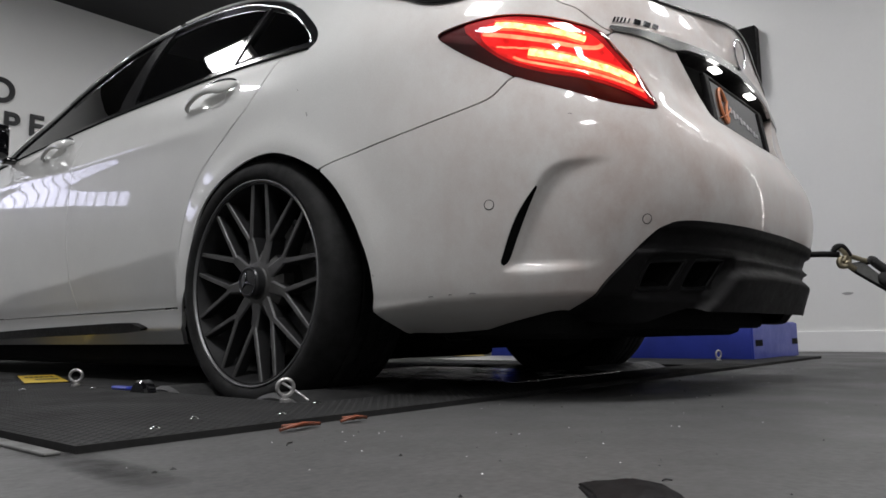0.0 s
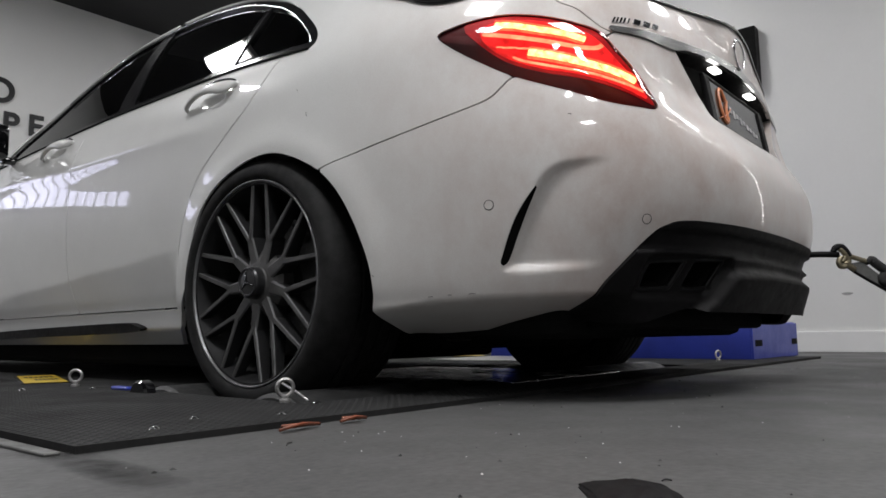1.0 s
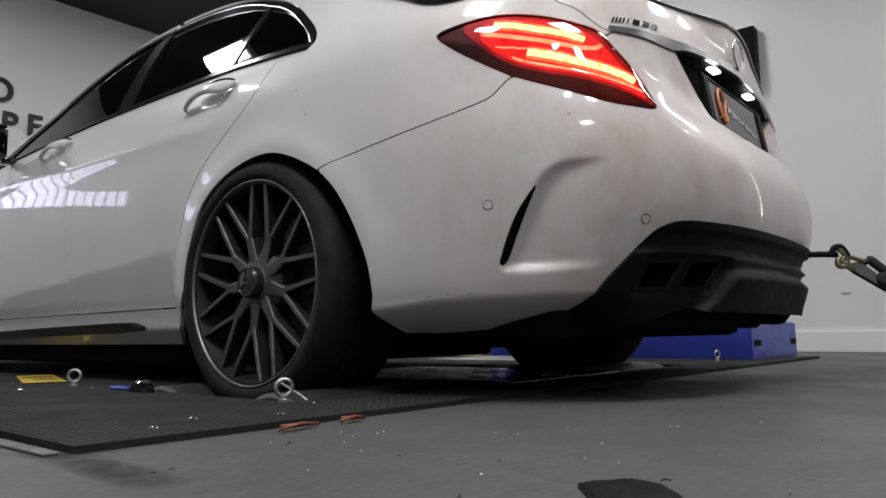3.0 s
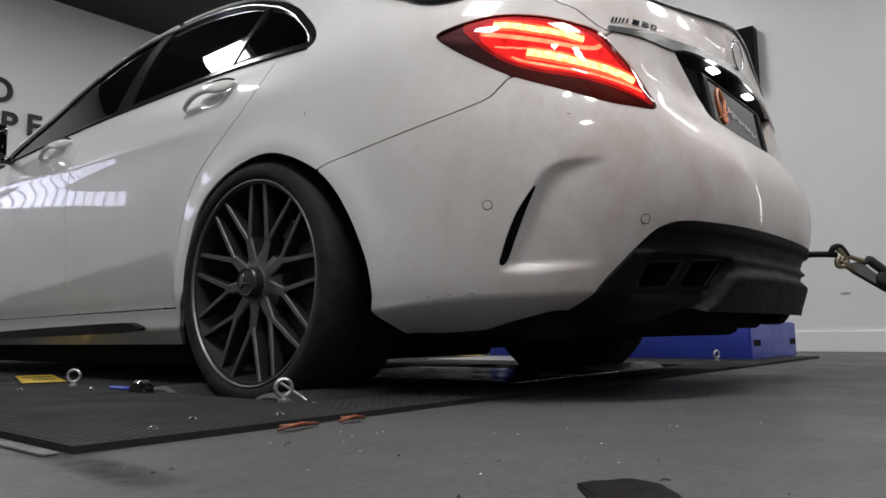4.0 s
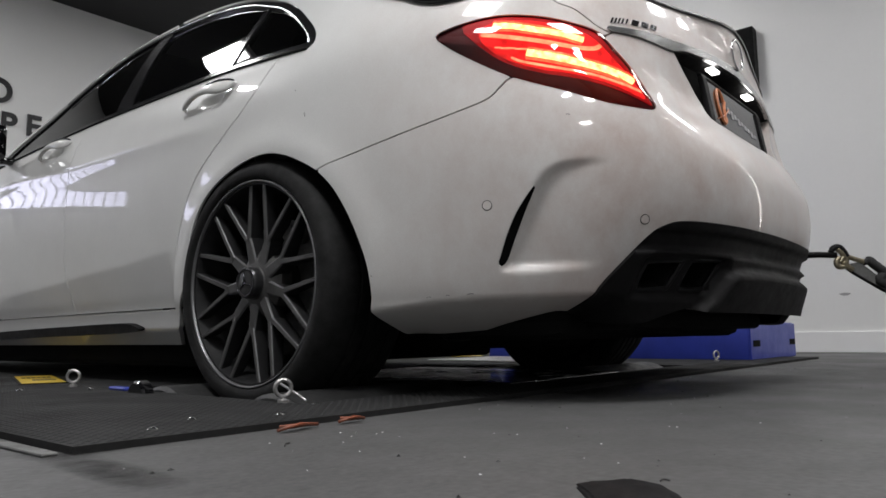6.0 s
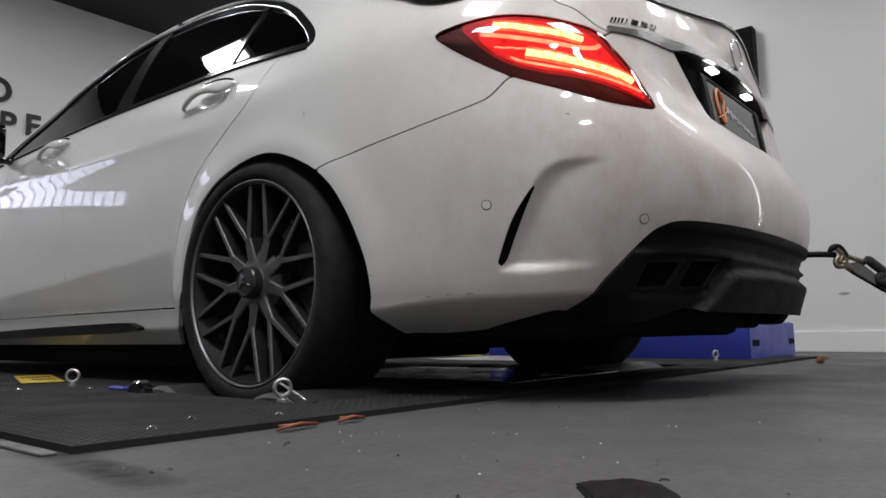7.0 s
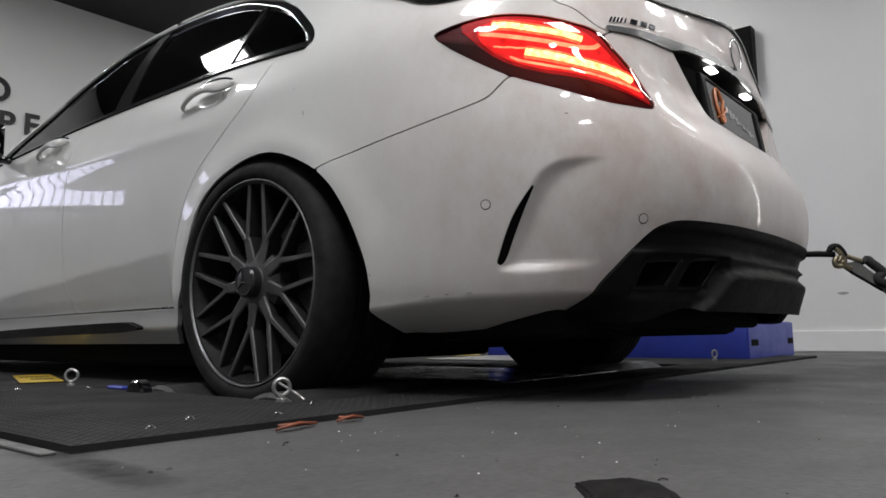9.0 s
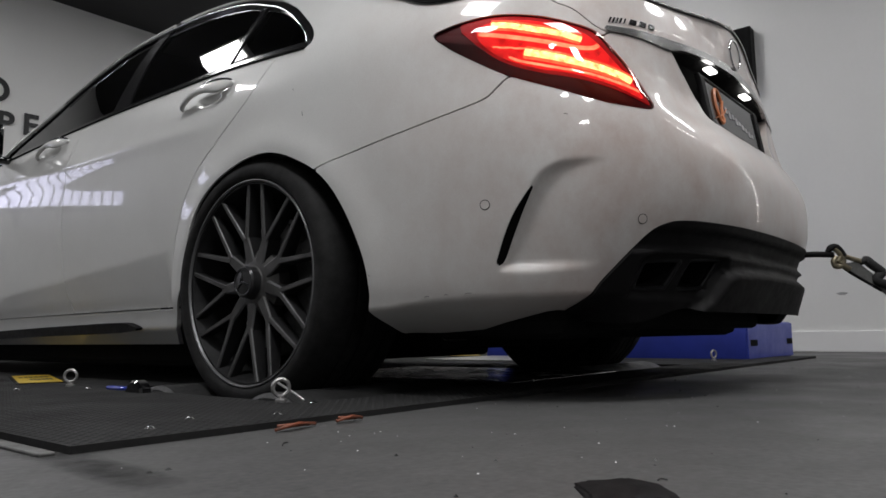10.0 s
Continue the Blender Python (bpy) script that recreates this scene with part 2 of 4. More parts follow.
def spline(pts, closed=False, n=8):
    """A smooth line through a few points of any dimension."""
    p = np.array(pts, float)
    k, out = len(p), []
    for i in range(k if closed else k - 1):
        a, b = p[i], p[(i + 1) % k]
        m0 = (b - p[i - 1]) / 2 if closed or i else (b - a)
        m1 = (p[(i + 2) % k] - a) / 2 if closed or i < k - 2 else (b - a)
        for u in np.arange(n) / n:
            out.append((2 * u**3 - 3 * u**2 + 1) * a + (u**3 - 2 * u**2 + u) * m0 + (3 * u**2 - 2 * u**3) * b + (u**3 - u**2) * m1)
    if not closed:
        out.append(p[-1])
    return np.array(out)


def inside(s, z, poly):
    """Signed distance to a closed outline, positive within."""
    poly = np.asarray(poly, float)
    best, odd = np.full(s.shape, 9.0), np.zeros(s.shape, bool)
    for (x0, y0), (x1, y1) in zip(poly, np.roll(poly, -1, 0)):
        dx, dy = x1 - x0, y1 - y0
        L = dx * dx + dy * dy
        if L < 1e-12:
            continue
        u = np.clip(((s - x0) * dx + (z - y0) * dy) / L, 0, 1)
        best = np.minimum(best, np.hypot(s - x0 - u * dx, z - y0 - u * dy))
        if y0 != y1:
            odd ^= ((y0 > z) != (y1 > z)) & (s < dx * (z - y0) / dy + x0)
    return np.where(odd, best, -best)


# ---- room ----
GROUND, DECK = .013, .024
X0, X1, Y1, Y2 = -4.6, 3.5, -6.4, 5.0


PIT = (-1.02, -.42, 1.02, .42)


def frame_boxes(lo, hi, hole):
    """Four boxes that leave a rectangular opening between them."""
    (a, b, c), (d, e, f) = lo, hi
    x0, y0, x1, y1 = hole
    return [((a, b, c), (d, y0, f)), ((a, y1, c), (d, e, f)), ((a, y0, c), (x0, y1, f)), ((x1, y0, c), (d, y1, f))]


def slab(name, lo, hi, mat, label, category):
    ob = box(name, lo, hi, mat)
    return tagged(ob, label, category, kind="structure")


def build_room():
    bm = bmesh.new()
    for lo, hi in frame_boxes((X0, Y1, -.2), (X1, Y2, GROUND), PIT):
        add_box(bm, lo, hi)
    add_box(bm, (PIT[0] - .1, PIT[1] - .1, -.6), (PIT[2] + .1, PIT[3] + .1, -.5))
    tagged(part("floor", bm, FLOOR), "scuffed grey painted concrete workshop floor", "floor", kind="structure")
    slab("wall_east", (X1, Y1 - .2, -.2), (X1 + .2, Y2 + .2, CEIL + .25), WALL, "plain white painted workshop wall", "wall")
    slab("wall_north", (X0, Y2, -.2), (X1, Y2 + .2, CEIL + .25), WALL, "white painted wall with black lettering", "wall")
    # west and south walls are unseen; their greys shape the light on the car
    slab("wall_west", (X0 - .2, Y1 - .2, -.2), (X0, Y2 + .2, CEIL + .25), GREYWALL, "unseen mid-grey wall, its tone set to limit side light", "wall")
    slab("wall_south", (X0, Y1 - .2, -.2), (X1, Y1, CEIL + .25), DARKWALL, "unseen dark grey wall, its tone set to limit light from behind", "wall")
    slab("ceiling", (X0, Y1, CEIL), (X1, Y2, CEIL + .2), CEILING, "matt black painted workshop ceiling", "ceiling")
    for name, lo, hi in (("baseboard_east", (X1 - .018, Y1, GROUND), (X1, Y2, .155)), ("baseboard_north", (X0, Y2 - .018, GROUND), (X1 - .018, Y2, .155))):
        ob = box(name, lo, hi, SKIRT, bevel=.004)
        tagged(ob, "white painted skirting board along the wall", "skirting board", kind="structure")
    for x, y, w, h, p in PANELS:
        base = new("ceiling_light")
        base.location = (x, y, CEIL)
        tagged(base, "flat white LED ceiling light panel, switched on, the wide ones added unseen as fill", "ceiling light", "ceiling light panels")
        bm = bmesh.new()
        for sx in (-1, 1):
            add_box(bm, (sx * w / 2 - .012, -h / 2 - .012, -.035), (sx * w / 2 + .012, h / 2 + .012, 0))
            add_box(bm, (-w / 2 + .012, sx * h / 2 - .012, -.035), (w / 2 - .012, sx * h / 2 + .012, 0))
        part("frame", bm, SKIRT, base)
        box("diffuser", (-w / 2 + .012, -h / 2 + .012, -.024), (w / 2 - .012, h / 2 - .012, -.004), PANEL, base, "glowing white diffuser")
        lamp = bpy.data.lights.new("panel_light", "AREA")
        lamp.shape, lamp.size, lamp.size_y, lamp.energy = "RECTANGLE", w - .03, h - .03, p
        lamp.color = (.985, .985, 1.0)
        lo = new("panel_light", lamp)
        lo.location = (x, y, CEIL - .045)


def build_tapes():
    """Thin LED tapes along the ceiling and up the wall, seen only as rows of dots in the paint."""
    for a, b, count in TAPES:
        a, b = Vector(a), Vector(b)
        tape = new("led_tape")
        tape.matrix_world = Matrix.Translation(a) @ (b - a).to_track_quat("X", "Z").to_matrix().to_4x4()
        L = (b - a).length
        tagged(tape, "thin LED tape with a row of lit diodes", "light strip", "LED tapes")
        box("backing", (0, -.008, -.002), (L, .008, .003), SKIRT, tape)
        first = None
        for k in range(count):
            u = L * (k + .5) / count
            if first is None:
                first = box("diode", (-.012, -.010, -.006), (.012, .010, .006), DIODE, tape, "lit diode")
                first.location = (u, 0, 0)
            else:
                o = first.copy()
                scene.collection.objects.link(o)
                o.location = (u, 0, 0)


def letters(body, x, z, size, parent=None):
    cu = bpy.data.curves.new("letter", "FONT")
    cu.body, cu.size, cu.extrude, cu.offset = body, size, .008, .006
    ob = new("tmp", cu)
    bpy.context.view_layer.update()
    me = bpy.data.meshes.new_from_object(ob.evaluated_get(bpy.context.evaluated_depsgraph_get()))
    bpy.data.objects.remove(ob)
    me.materials.clear()
    me.materials.append(LETTER)
    lt = new("wall_letter", me)
    lt.matrix_world = pose(x, Y2 - .010, z, 90, 0, 0)
    return tagged(lt, "large black letter fixed on the white wall", "letter", "wall lettering")


# ---- the car's skin ----
def curve(x, knots):
    """Smooth curve through a few (position, value) knots."""
    k = np.array(knots, float)
    t, v = k[:, 0], k[:, 1]
    d = np.gradient(v, t)
    x = np.clip(x, t[0], t[-1])
    i = np.clip(np.searchsorted(t, x) - 1, 0, len(t) - 2)
    h = t[i + 1] - t[i]
    u = (x - t[i]) / h
    return ((1 + 2 * u) * (1 - u) ** 2 * v[i] + u * (1 - u) ** 2 * h * d[i]
            + u * u * (3 - 2 * u) * v[i + 1] + u * u * (u - 1) * h * d[i + 1])
HALF = [(.10, .854), (.14, .858), (.19, .863), (.232, .869), (.27, .878), (.34, .886), (.45, .893), (.60, .900), (.74, .898), (.84, .888), (.90, .872), (.96, .846), (1.02, .818), (1.10, .774), (1.20, .715), (1.30, .65), (1.42, .56)]
TAIL = [(.10, -1.0), (.14, -1.01), (.19, -1.025), (.232, -1.04), (.27, -1.055), (.34, -1.085), (.44, -1.115), (.56, -1.12), (.64, -1.10), (.70, -1.075), (.78, -1.05), (.88, -1.03), (.96, -1.015), (1.02, -1.01), (1.08, -.96), (1.15, -.65), (1.25, -.38), (1.35, -.18), (1.42, -.05)]
# how far the middle of the tail lies ahead of that line, round the number plate
PULL = [(.44, 0.0), (.50, .003), (.56, .008), (.63, .024), (.68, .038), (.72, .039), (.78, .030), (.84, .023), (.90, .020), (.96, .022), (1.02, .027), (1.42, .027)]
AXLE_Z, Y0, TURN, NEXP = .307, .05, .95, 3.2
END = TURN * np.pi / 2
def skin(s, z):
    """A point of the car's outer skin: s runs along the left flank, round the tail to the right flank."""
    s, z = np.broadcast_arrays(np.asarray(s, float), np.asarray(z, float))
    far = s > END
    q = np.where(far, 2 * END - s, s)
    w, tail = curve(z, HALF), curve(z, TAIL)
    phi = np.clip(q, 0, END) / TURN
    r = ((np.cos(phi) / w) ** NEXP + (np.sin(phi) / (Y0 - tail)) ** NEXP) ** (-1 / NEXP)
    x = -r * np.cos(phi)
    y = Y0 - r * np.sin(phi) - np.minimum(q, 0)
    near = np.clip((q - .97) / .23, 0, 1)
    mid = np.clip((q - 1.22) / .25, 0, 1) * np.clip((z - .83) / .13, 0, 1)
    y = y + curve(z, PULL) * near ** 3 * (10 - 15 * near + 6 * near * near) * (1 - mid * mid * (3 - 2 * mid))
    x = x + .010 * np.clip(y - .9, 0, 3) ** 2
    rho = np.hypot(y + .07, z - .27)
    x = x - .008 * np.exp(-((rho - .385) / .050) ** 2)
    return np.stack([np.where(far, -x, x), y, z], -1)



def shell(name, field, box_sz, mat, parent, label="", step=.008, sink=0.0, depth=.014, surface=None, push=None):
    """A panel: the part of the car's skin where field(s, z) > 0, with its edge turned inwards. push(s, z) presses it in."""
    surface = surface or skin
    s0, s1, z0, z1 = box_sz
    ns, nz = max(2, int((s1 - s0) / step) + 1), max(2, int((z1 - z0) / step) + 1)
    S, Z = np.meshgrid(np.linspace(s0, s1, ns), np.linspace(z0, z1, nz), indexing="ij")
    F = field(S, Z)
    f, ss, zz = F.ravel(), S.ravel(), Z.ravel()
    where, ps, pz, faces = {}, [], [], []

    def corner(i):
        if i not in where:
            where[i] = len(ps)
            ps.append(ss[i]), pz.append(zz[i])
        return where[i]

    def crossing(i, j):
        key = (i, j) if i < j else (j, i)
        if key not in where:
            u = f[i] / (f[i] - f[j])
            where[key] = len(ps)
            ps.append(ss[i] + u * (ss[j] - ss[i])), pz.append(zz[i] + u * (zz[j] - zz[i]))
        return where[key]

    pos = F > 0
    live = pos[:-1, :-1] | pos[1:, :-1] | pos[1:, 1:] | pos[:-1, 1:]
    for a, b in np.argwhere(live):
        q = (a * nz + b, (a + 1) * nz + b, (a + 1) * nz + b + 1, a * nz + b + 1)
        face = []
        for k in range(4):
            i, j = q[k], q[(k + 1) % 4]
            if f[i] > 0:
                face.append(corner(i))
            if (f[i] > 0) != (f[j] > 0):
                face.append(crossing(i, j))
        if len(face) > 2:
            faces.append(face)
    ps, pz = np.array(ps), np.array(pz)
    P, e = surface(ps, pz), 1e-3
    N = np.cross(surface(ps + e, pz) - surface(ps - e, pz), surface(ps, pz + e) - surface(ps, pz - e))
    N /= np.linalg.norm(N, axis=1, keepdims=True) + 1e-12
    P = P - N * (sink + (push(ps, pz) if push else 0.0))[..., None] if push else P - N * sink
    if depth:
        count = {}
        for face in faces:
            for i, j in zip(face, face[1:] + face[:1]):
                count[(i, j)] = 1
        rim = [(i, j) for i, j in count if (j, i) not in count]
        ids = {}
        ex = []
        for i, j in rim:
            for k in (i, j):
                if k not in ids:
                    ids[k] = len(P) + len(ex)
                    ex += [P[k], P[k] - N[k] * depth]
        allp = np.vstack([P, np.array(ex)]) if ex else P
        rims = [[ids[j], ids[i], ids[i] + 1, ids[j] + 1] for i, j in rim]
    else:
        allp, rims = P, []
    return child(new(name, mesh_of(name, allp, faces + rims, mat, True)), parent, label)


def band(line, width, closed=False):
    """Outline of a strip of that width along a line."""
    p = np.asarray(line, float)
    d = np.gradient(p, axis=0)
    nrm = np.stack([-d[:, 1], d[:, 0]], 1)
    nrm /= np.linalg.norm(nrm, axis=1, keepdims=True) + 1e-9
    return np.vstack([p + nrm * width / 2, (p - nrm * width / 2)[::-1]])


GAP = .0017
BLINE = spline([(-.985, .97), (-1.022, .882), (-1.043, .788), (-1.066, .579), (-1.057, .412), (-1.014, .257), (-1.0, .18)])
CLINE = spline([(.21, .955), (.124, .865), (.049, .796), (-.052, .726), (-.187, .625), (-.27, .493), (-.304, .362), (-.318, .262), (-.32, .18)])
BELT = spline([(-2.06, .93), (-1.745, .945), (-1.3, .951), (-.85, .953), (-.448, .945), (-.125, .936), (.114, .918), (.285, .903)])
REARBOW = spline([(.285, .903), (.306, .918), (.297, .956), (.244, 1.013), (.133, 1.098), (-.034, 1.180), (-.248, 1.272), (-.475, 1.336), (-.687, 1.376), (-.95, 1.398), (-1.2, 1.384),
                  (-1.35, 1.318), (-1.487, 1.228), (-1.6, 1.138), (-1.80, 1.04), (-1.95, .965), (-2.06, .93)])
WINDOWS = np.vstack([BELT[:-1], REARBOW[:-1]])
TOP = spline([(-2.06, .935), (-1.94, .985), (-1.815, 1.065), (-1.6, 1.155), (-1.487, 1.245), (-1.353, 1.335), (-1.2, 1.402), (-1.0, 1.418), (-.77, 1.408),
              (-.516, 1.362), (-.32, 1.305), (0, 1.21), (.3, 1.10), (.46, 1.02), (.56, .972), (.615, .937), (.66, .925), (.72, .929), (.80, .940), (.9, .943), (1.07, .948), (1.2, .963), (1.35, .985), (END, 1.003)])
BUMPLINE = spline([(.30, .545), (.354, .565), (.397, .577), (.487, .596), (.616, .626), (.728, .662), (.760, .69), (.774, .707), (.789, .716)])
LAMP = spline([(.646, .834), (.675, .850), (.73, .864), (.782, .868), (.844, .860), (.894, .847), (.946, .827), (.975, .788), (1.012, .73), (1.034, .679),
               (1.040, .656), (1.030, .644), (1.004, .643), (.942, .651), (.868, .679), (.784, .716), (.726, .756), (.674, .799)], True)
LIDSIDE = spline([(.83, .96), (.874, .901), (.909, .881), (.948, .841), (.975, .827)])
LIDLOW = spline([(.975, .829), (1.03, .828), (1.09, .828), (1.158, .831), (1.204, .845), (1.298, .857), (1.399, .865), (END, .869)])
DIFF = np.vstack([spline([(.895, .10), (.905, .18), (.916, .214), (.929, .257), (.962, .306), (1.008, .365), (1.039, .389), (1.087, .401), (1.218, .403), (END, .406)]), [(END + .01, .406), (END + .01, .10)]])
RECESS = np.vstack([[(1.162, .834), (1.196, .785), (1.246, .719), (1.257, .692), (1.268, .680), (1.285, .674), (1.384, .664), (END + .01, .661), (END + .01, .871)], LIDLOW[LIDLOW[:, 0] > 1.16][::-1] + (0, .002)])
SLIT = spline([(.816, .478), (.798, .448), (.781, .412), (.768, .372), (.757, .326), (.754, .312), (.761, .305), (.770, .318), (.783, .366), (.799, .420), (.813, .462)], True)
ARCH = spline([(-.33, .10), (-.31, .20), (-.285, .26), (-.256, .31), (-.232, .389), (-.191, .484), (-.144, .543), (-.074, .590), (.006, .620), (.087, .636), (.164, .638), (.233, .623),
               (.297, .596), (.355, .561), (.407, .508), (.453, .429), (.489, .335), (.500, .262), (.496, .225), (.500, .195), (.511, .155), (.52, .08)], True)
AXLE_Y = -.020


def mir(s):
    return np.where(s > END, 2 * END - s, s)


def arch(s, z):
    return -inside(mir(s), z, ARCH)


SILL = .250


CRESTS = [(-2.1, .835), (-1.5, .815), (-.993, .782), (-.538, .779), (-.202, .764), (.1, .75)]
POCKET = np.vstack([spline([(.758, .300), (.762, .330), (.776, .380), (.796, .432), (.815, .478), (.833, .505), (.860, .521), (.906, .529), (.955, .528), (1.02, .50)]),
                    spline([(1.04, .42), (1.0, .33), (.94, .302), (.865, .295), (.81, .292), (.765, .294)])])
CUP_R = [(-.140 + .066 * math.cos(a / 24 * 2 * math.pi), .850 + .017 * math.sin(a / 24 * 2 * math.pi)) for a in range(24)]
CUP_F = [(-1.225 + .066 * math.cos(a / 24 * 2 * math.pi), .882 + .017 * math.sin(a / 24 * 2 * math.pi)) for a in range(24)]


def smooth(u):
    u = np.clip(u, 0, 1)
    return u * u * (3 - 2 * u)


def crest(s, z):
    """The pressed line that runs along both doors."""
    zc = np.interp(s, *zip(*CRESTS))
    fade = smooth((.12 - s) / .5)
    return -.007 * np.exp(-np.abs((z - zc) / .035) ** 1.5) * fade


LOWCREST = [(-2.1, .325), (-1.85, .335), (-1.07, .378), (-.30, .428), (.1, .45)]


def tuck(s, z):
    """Below a rising line the doors turn in towards the sill."""
    return .13 * np.clip(np.interp(s, *zip(*LOWCREST)) - z, 0, 1) * smooth((-.26 - s) / .10)


def out(s, z, d):
    """A point d metres outside the skin."""
    e = 1e-3
    p = skin(s, z)
    n = np.cross(skin(s + e, z) - skin(s - e, z), skin(s, z + e) - skin(s, z - e))
    return Vector(p + n / np.linalg.norm(n) * d)


def build_body(car):
    top_in = np.vstack([TOP, [(END + .02, 1.003), (END + .02, .05), (-2.4, .05), (-2.4, .92)]])
    door_f = np.vstack([[(-2.02, .2), (-2.02, .931)], BELT[1:33], BLINE[2:]])
    rear_top = [p for p in BELT if p[0] > -.99]
    door_r = np.vstack([BLINE[::-1][:-6], rear_top, [(.285, .903), (.165, .905)], CLINE[8:]])
    quarter = np.vstack([CLINE[::-1], [(.23, .99)], TOP[(TOP[:, 0] > -.9) & (TOP[:, 0] < .84)], LIDSIDE, [(.975, .827)], BUMPLINE[::-1], [(.30, .18)]])
    bumper = np.vstack([[(.2, .05)], [(.2, .53)], BUMPLINE, [(.789, .716)], [(.868, .70), (.94, .80), (.975, .827)], LIDLOW, [(END + .01, .869), (END + .01, .05)]])
    lid = np.vstack([LIDSIDE, LIDLOW[1:], [(END + .01, .869), (END + .01, 1.004)], TOP[TOP[:, 0] > .84][::-1]])
    mould = np.vstack([spline([(.962, .842), (1.01, .844), (1.075, .850), (1.154, .859), (1.219, .866), (1.341, .881), (1.449, .888), (END, .890)]), [(END + .01, .890), (END + .01, .868)], LIDLOW[::-1]])

    def f_front(s, z):
        return np.minimum(inside(s, z, door_f) - GAP, z - SILL - GAP)

    def f_rear(s, z):
        return np.minimum.reduce([inside(s, z, door_r) - GAP, z - SILL - GAP, arch(s, z)])

    def f_quarter(s, z):
        return np.minimum.reduce([inside(s, z, quarter) - GAP, -inside(s, z, WINDOWS) - .001, -inside(s, z, LAMP) - GAP * .6, arch(s, z)])

    def f_bumper(s, z):
        m = mir(s)
        return np.minimum.reduce([inside(m, z, bumper) - GAP, -inside(m, z, LAMP) - GAP * .6, -inside(m, z, DIFF) - .001, -inside(m, z, RECESS) - .001,
                                  .0004 - inside(m, z, SLIT), arch(s, z), z - .148])

    def f_lid(s, z):
        m = mir(s)
        return np.minimum.reduce([inside(m, z, lid) - GAP, -inside(m, z, LAMP) - GAP])

    def p_bumper(s, z):
        m = mir(s)
        d = inside(m, z, POCKET)
        deep = .023 * smooth((.95 - m) / .18)
        keel = np.interp(m, (.49, .55, .62, .72, .82, 1.0), (.219, .226, .235, .242, .246, .250))
        foot = .150 * (np.clip(keel - z, 0, 1) / .08) ** 1.25
        return deep * smooth(d / .018) * (d > 0) + foot

    def p_front(s, z):
        return crest(s, z) + tuck(s, z) + .024 * smooth(inside(s, z, CUP_F) / .017)

    def p_rear(s, z):
        return crest(s, z) + tuck(s, z) + .024 * smooth(inside(s, z, CUP_R) / .017)

    fd = shell("front_door", f_front, (-2.3, -.9, .2, .99), PAINT, car, "white front door, closed", .010, push=p_front)
    rd = shell("rear_door", f_rear, (-1.1, .31, .2, .99), PAINT, car, "white rear door, closed", .0075, push=p_rear)
    shell("quarter_panel", f_quarter, (-.95, 1.0, .2, 1.42), PAINT, car, "white rear wing around the wheel", .008, depth=.007, push=lambda s, z: crest(s, z))
    shell("roof_rail", lambda s, z: np.minimum.reduce([inside(s, z, top_in), -inside(s, z, WINDOWS) - .001, -.9 - s]), (-2.06, -.88, .9, 1.43), PAINT, car, "white roof rail above the doors", .01)
    bump = shell("rear_bumper", f_bumper, (.2, 2 * END - .2, .14, .84), PAINT, car, "white rear bumper with a film of road dirt", .0065, depth=.008, push=p_bumper)
    boot = shell("boot_lid", f_lid, (.82, 2 * END - .82, .8, 1.01), PAINT, car, "white boot lid", .007)
    shell("moulding", lambda s, z: inside(mir(s), z, mould), (.93, 2 * END - .93, .79, .90), MOULD, boot, "chrome moulding above the number plate", .005, -.004, .012)

    def f_far(s, z):
        m = mir(s)
        return np.minimum.reduce([inside(m, z, top_in), -inside(m, z, bumper), -inside(m, z, lid), -inside(m, z, WINDOWS), -inside(m, z, LAMP), arch(s, z), z - SILL])
    shell("side_panel", f_far, (2 * END - 1.0, 2 * END + 2.05, .2, 1.42), PAINT, car, "white right-hand flank", .02)

    def f_core(s, z):
        m = mir(s)
        return np.minimum.reduce([inside(m, z, top_in) - .012, -inside(m, z, WINDOWS) + .02, arch(s, z) - .035, z - .285, -inside(m, z, RECESS) - .004, -inside(m, z, DIFF) - .01])
    shell("inner_shell", f_core, (-2.1, 2 * END + 2.1, .16, 1.41), MATT, car, "black inner shell behind the panels", .02, .030, 0)

    # side skirt under the doors, with its black blade
    skirt = shell("side_skirt", lambda s, z: np.minimum.reduce([SILL - GAP - z, z - .140, arch(s, z), s + 2.3]), (-2.3, -.2, .10, .26), PAINT, car, "white side skirt under the doors", .01, push=lambda s, z: .9 * np.clip(.190 - z, 0, 1))
    blade = spline([(-2.3, .190), (-1.5, .206), (-1.011, .213), (-.632, .216), (-.55, .208), (-.513, .194), (-.56, .188), (-.707, .183), (-1.3, .176), (-2.3, .160)])
    shell("blade", lambda s, z: inside(s, z, blade), (-2.3, -.48, .13, .24), BLACK, skirt, "satin black skirt blade", .006, -.022, .03)

    shell("side_skirt", lambda s, z: np.minimum.reduce([SILL - GAP - z, z - .122, arch(s, z), 2 * END + 2.0 - s]), (2 * END + .2, 2 * END + 2.05, .10, .26), PAINT, car, "white side skirt under the doors", .02)
    # side windows
    frame_w = shell("window_frame", lambda s, z: np.minimum(inside(s, z, WINDOWS), .026 - inside(s, z, WINDOWS)), (-2.1, .33, .88, 1.4), PLATE_BLACK, car, "satin black side window surround", .008, .004, .02)
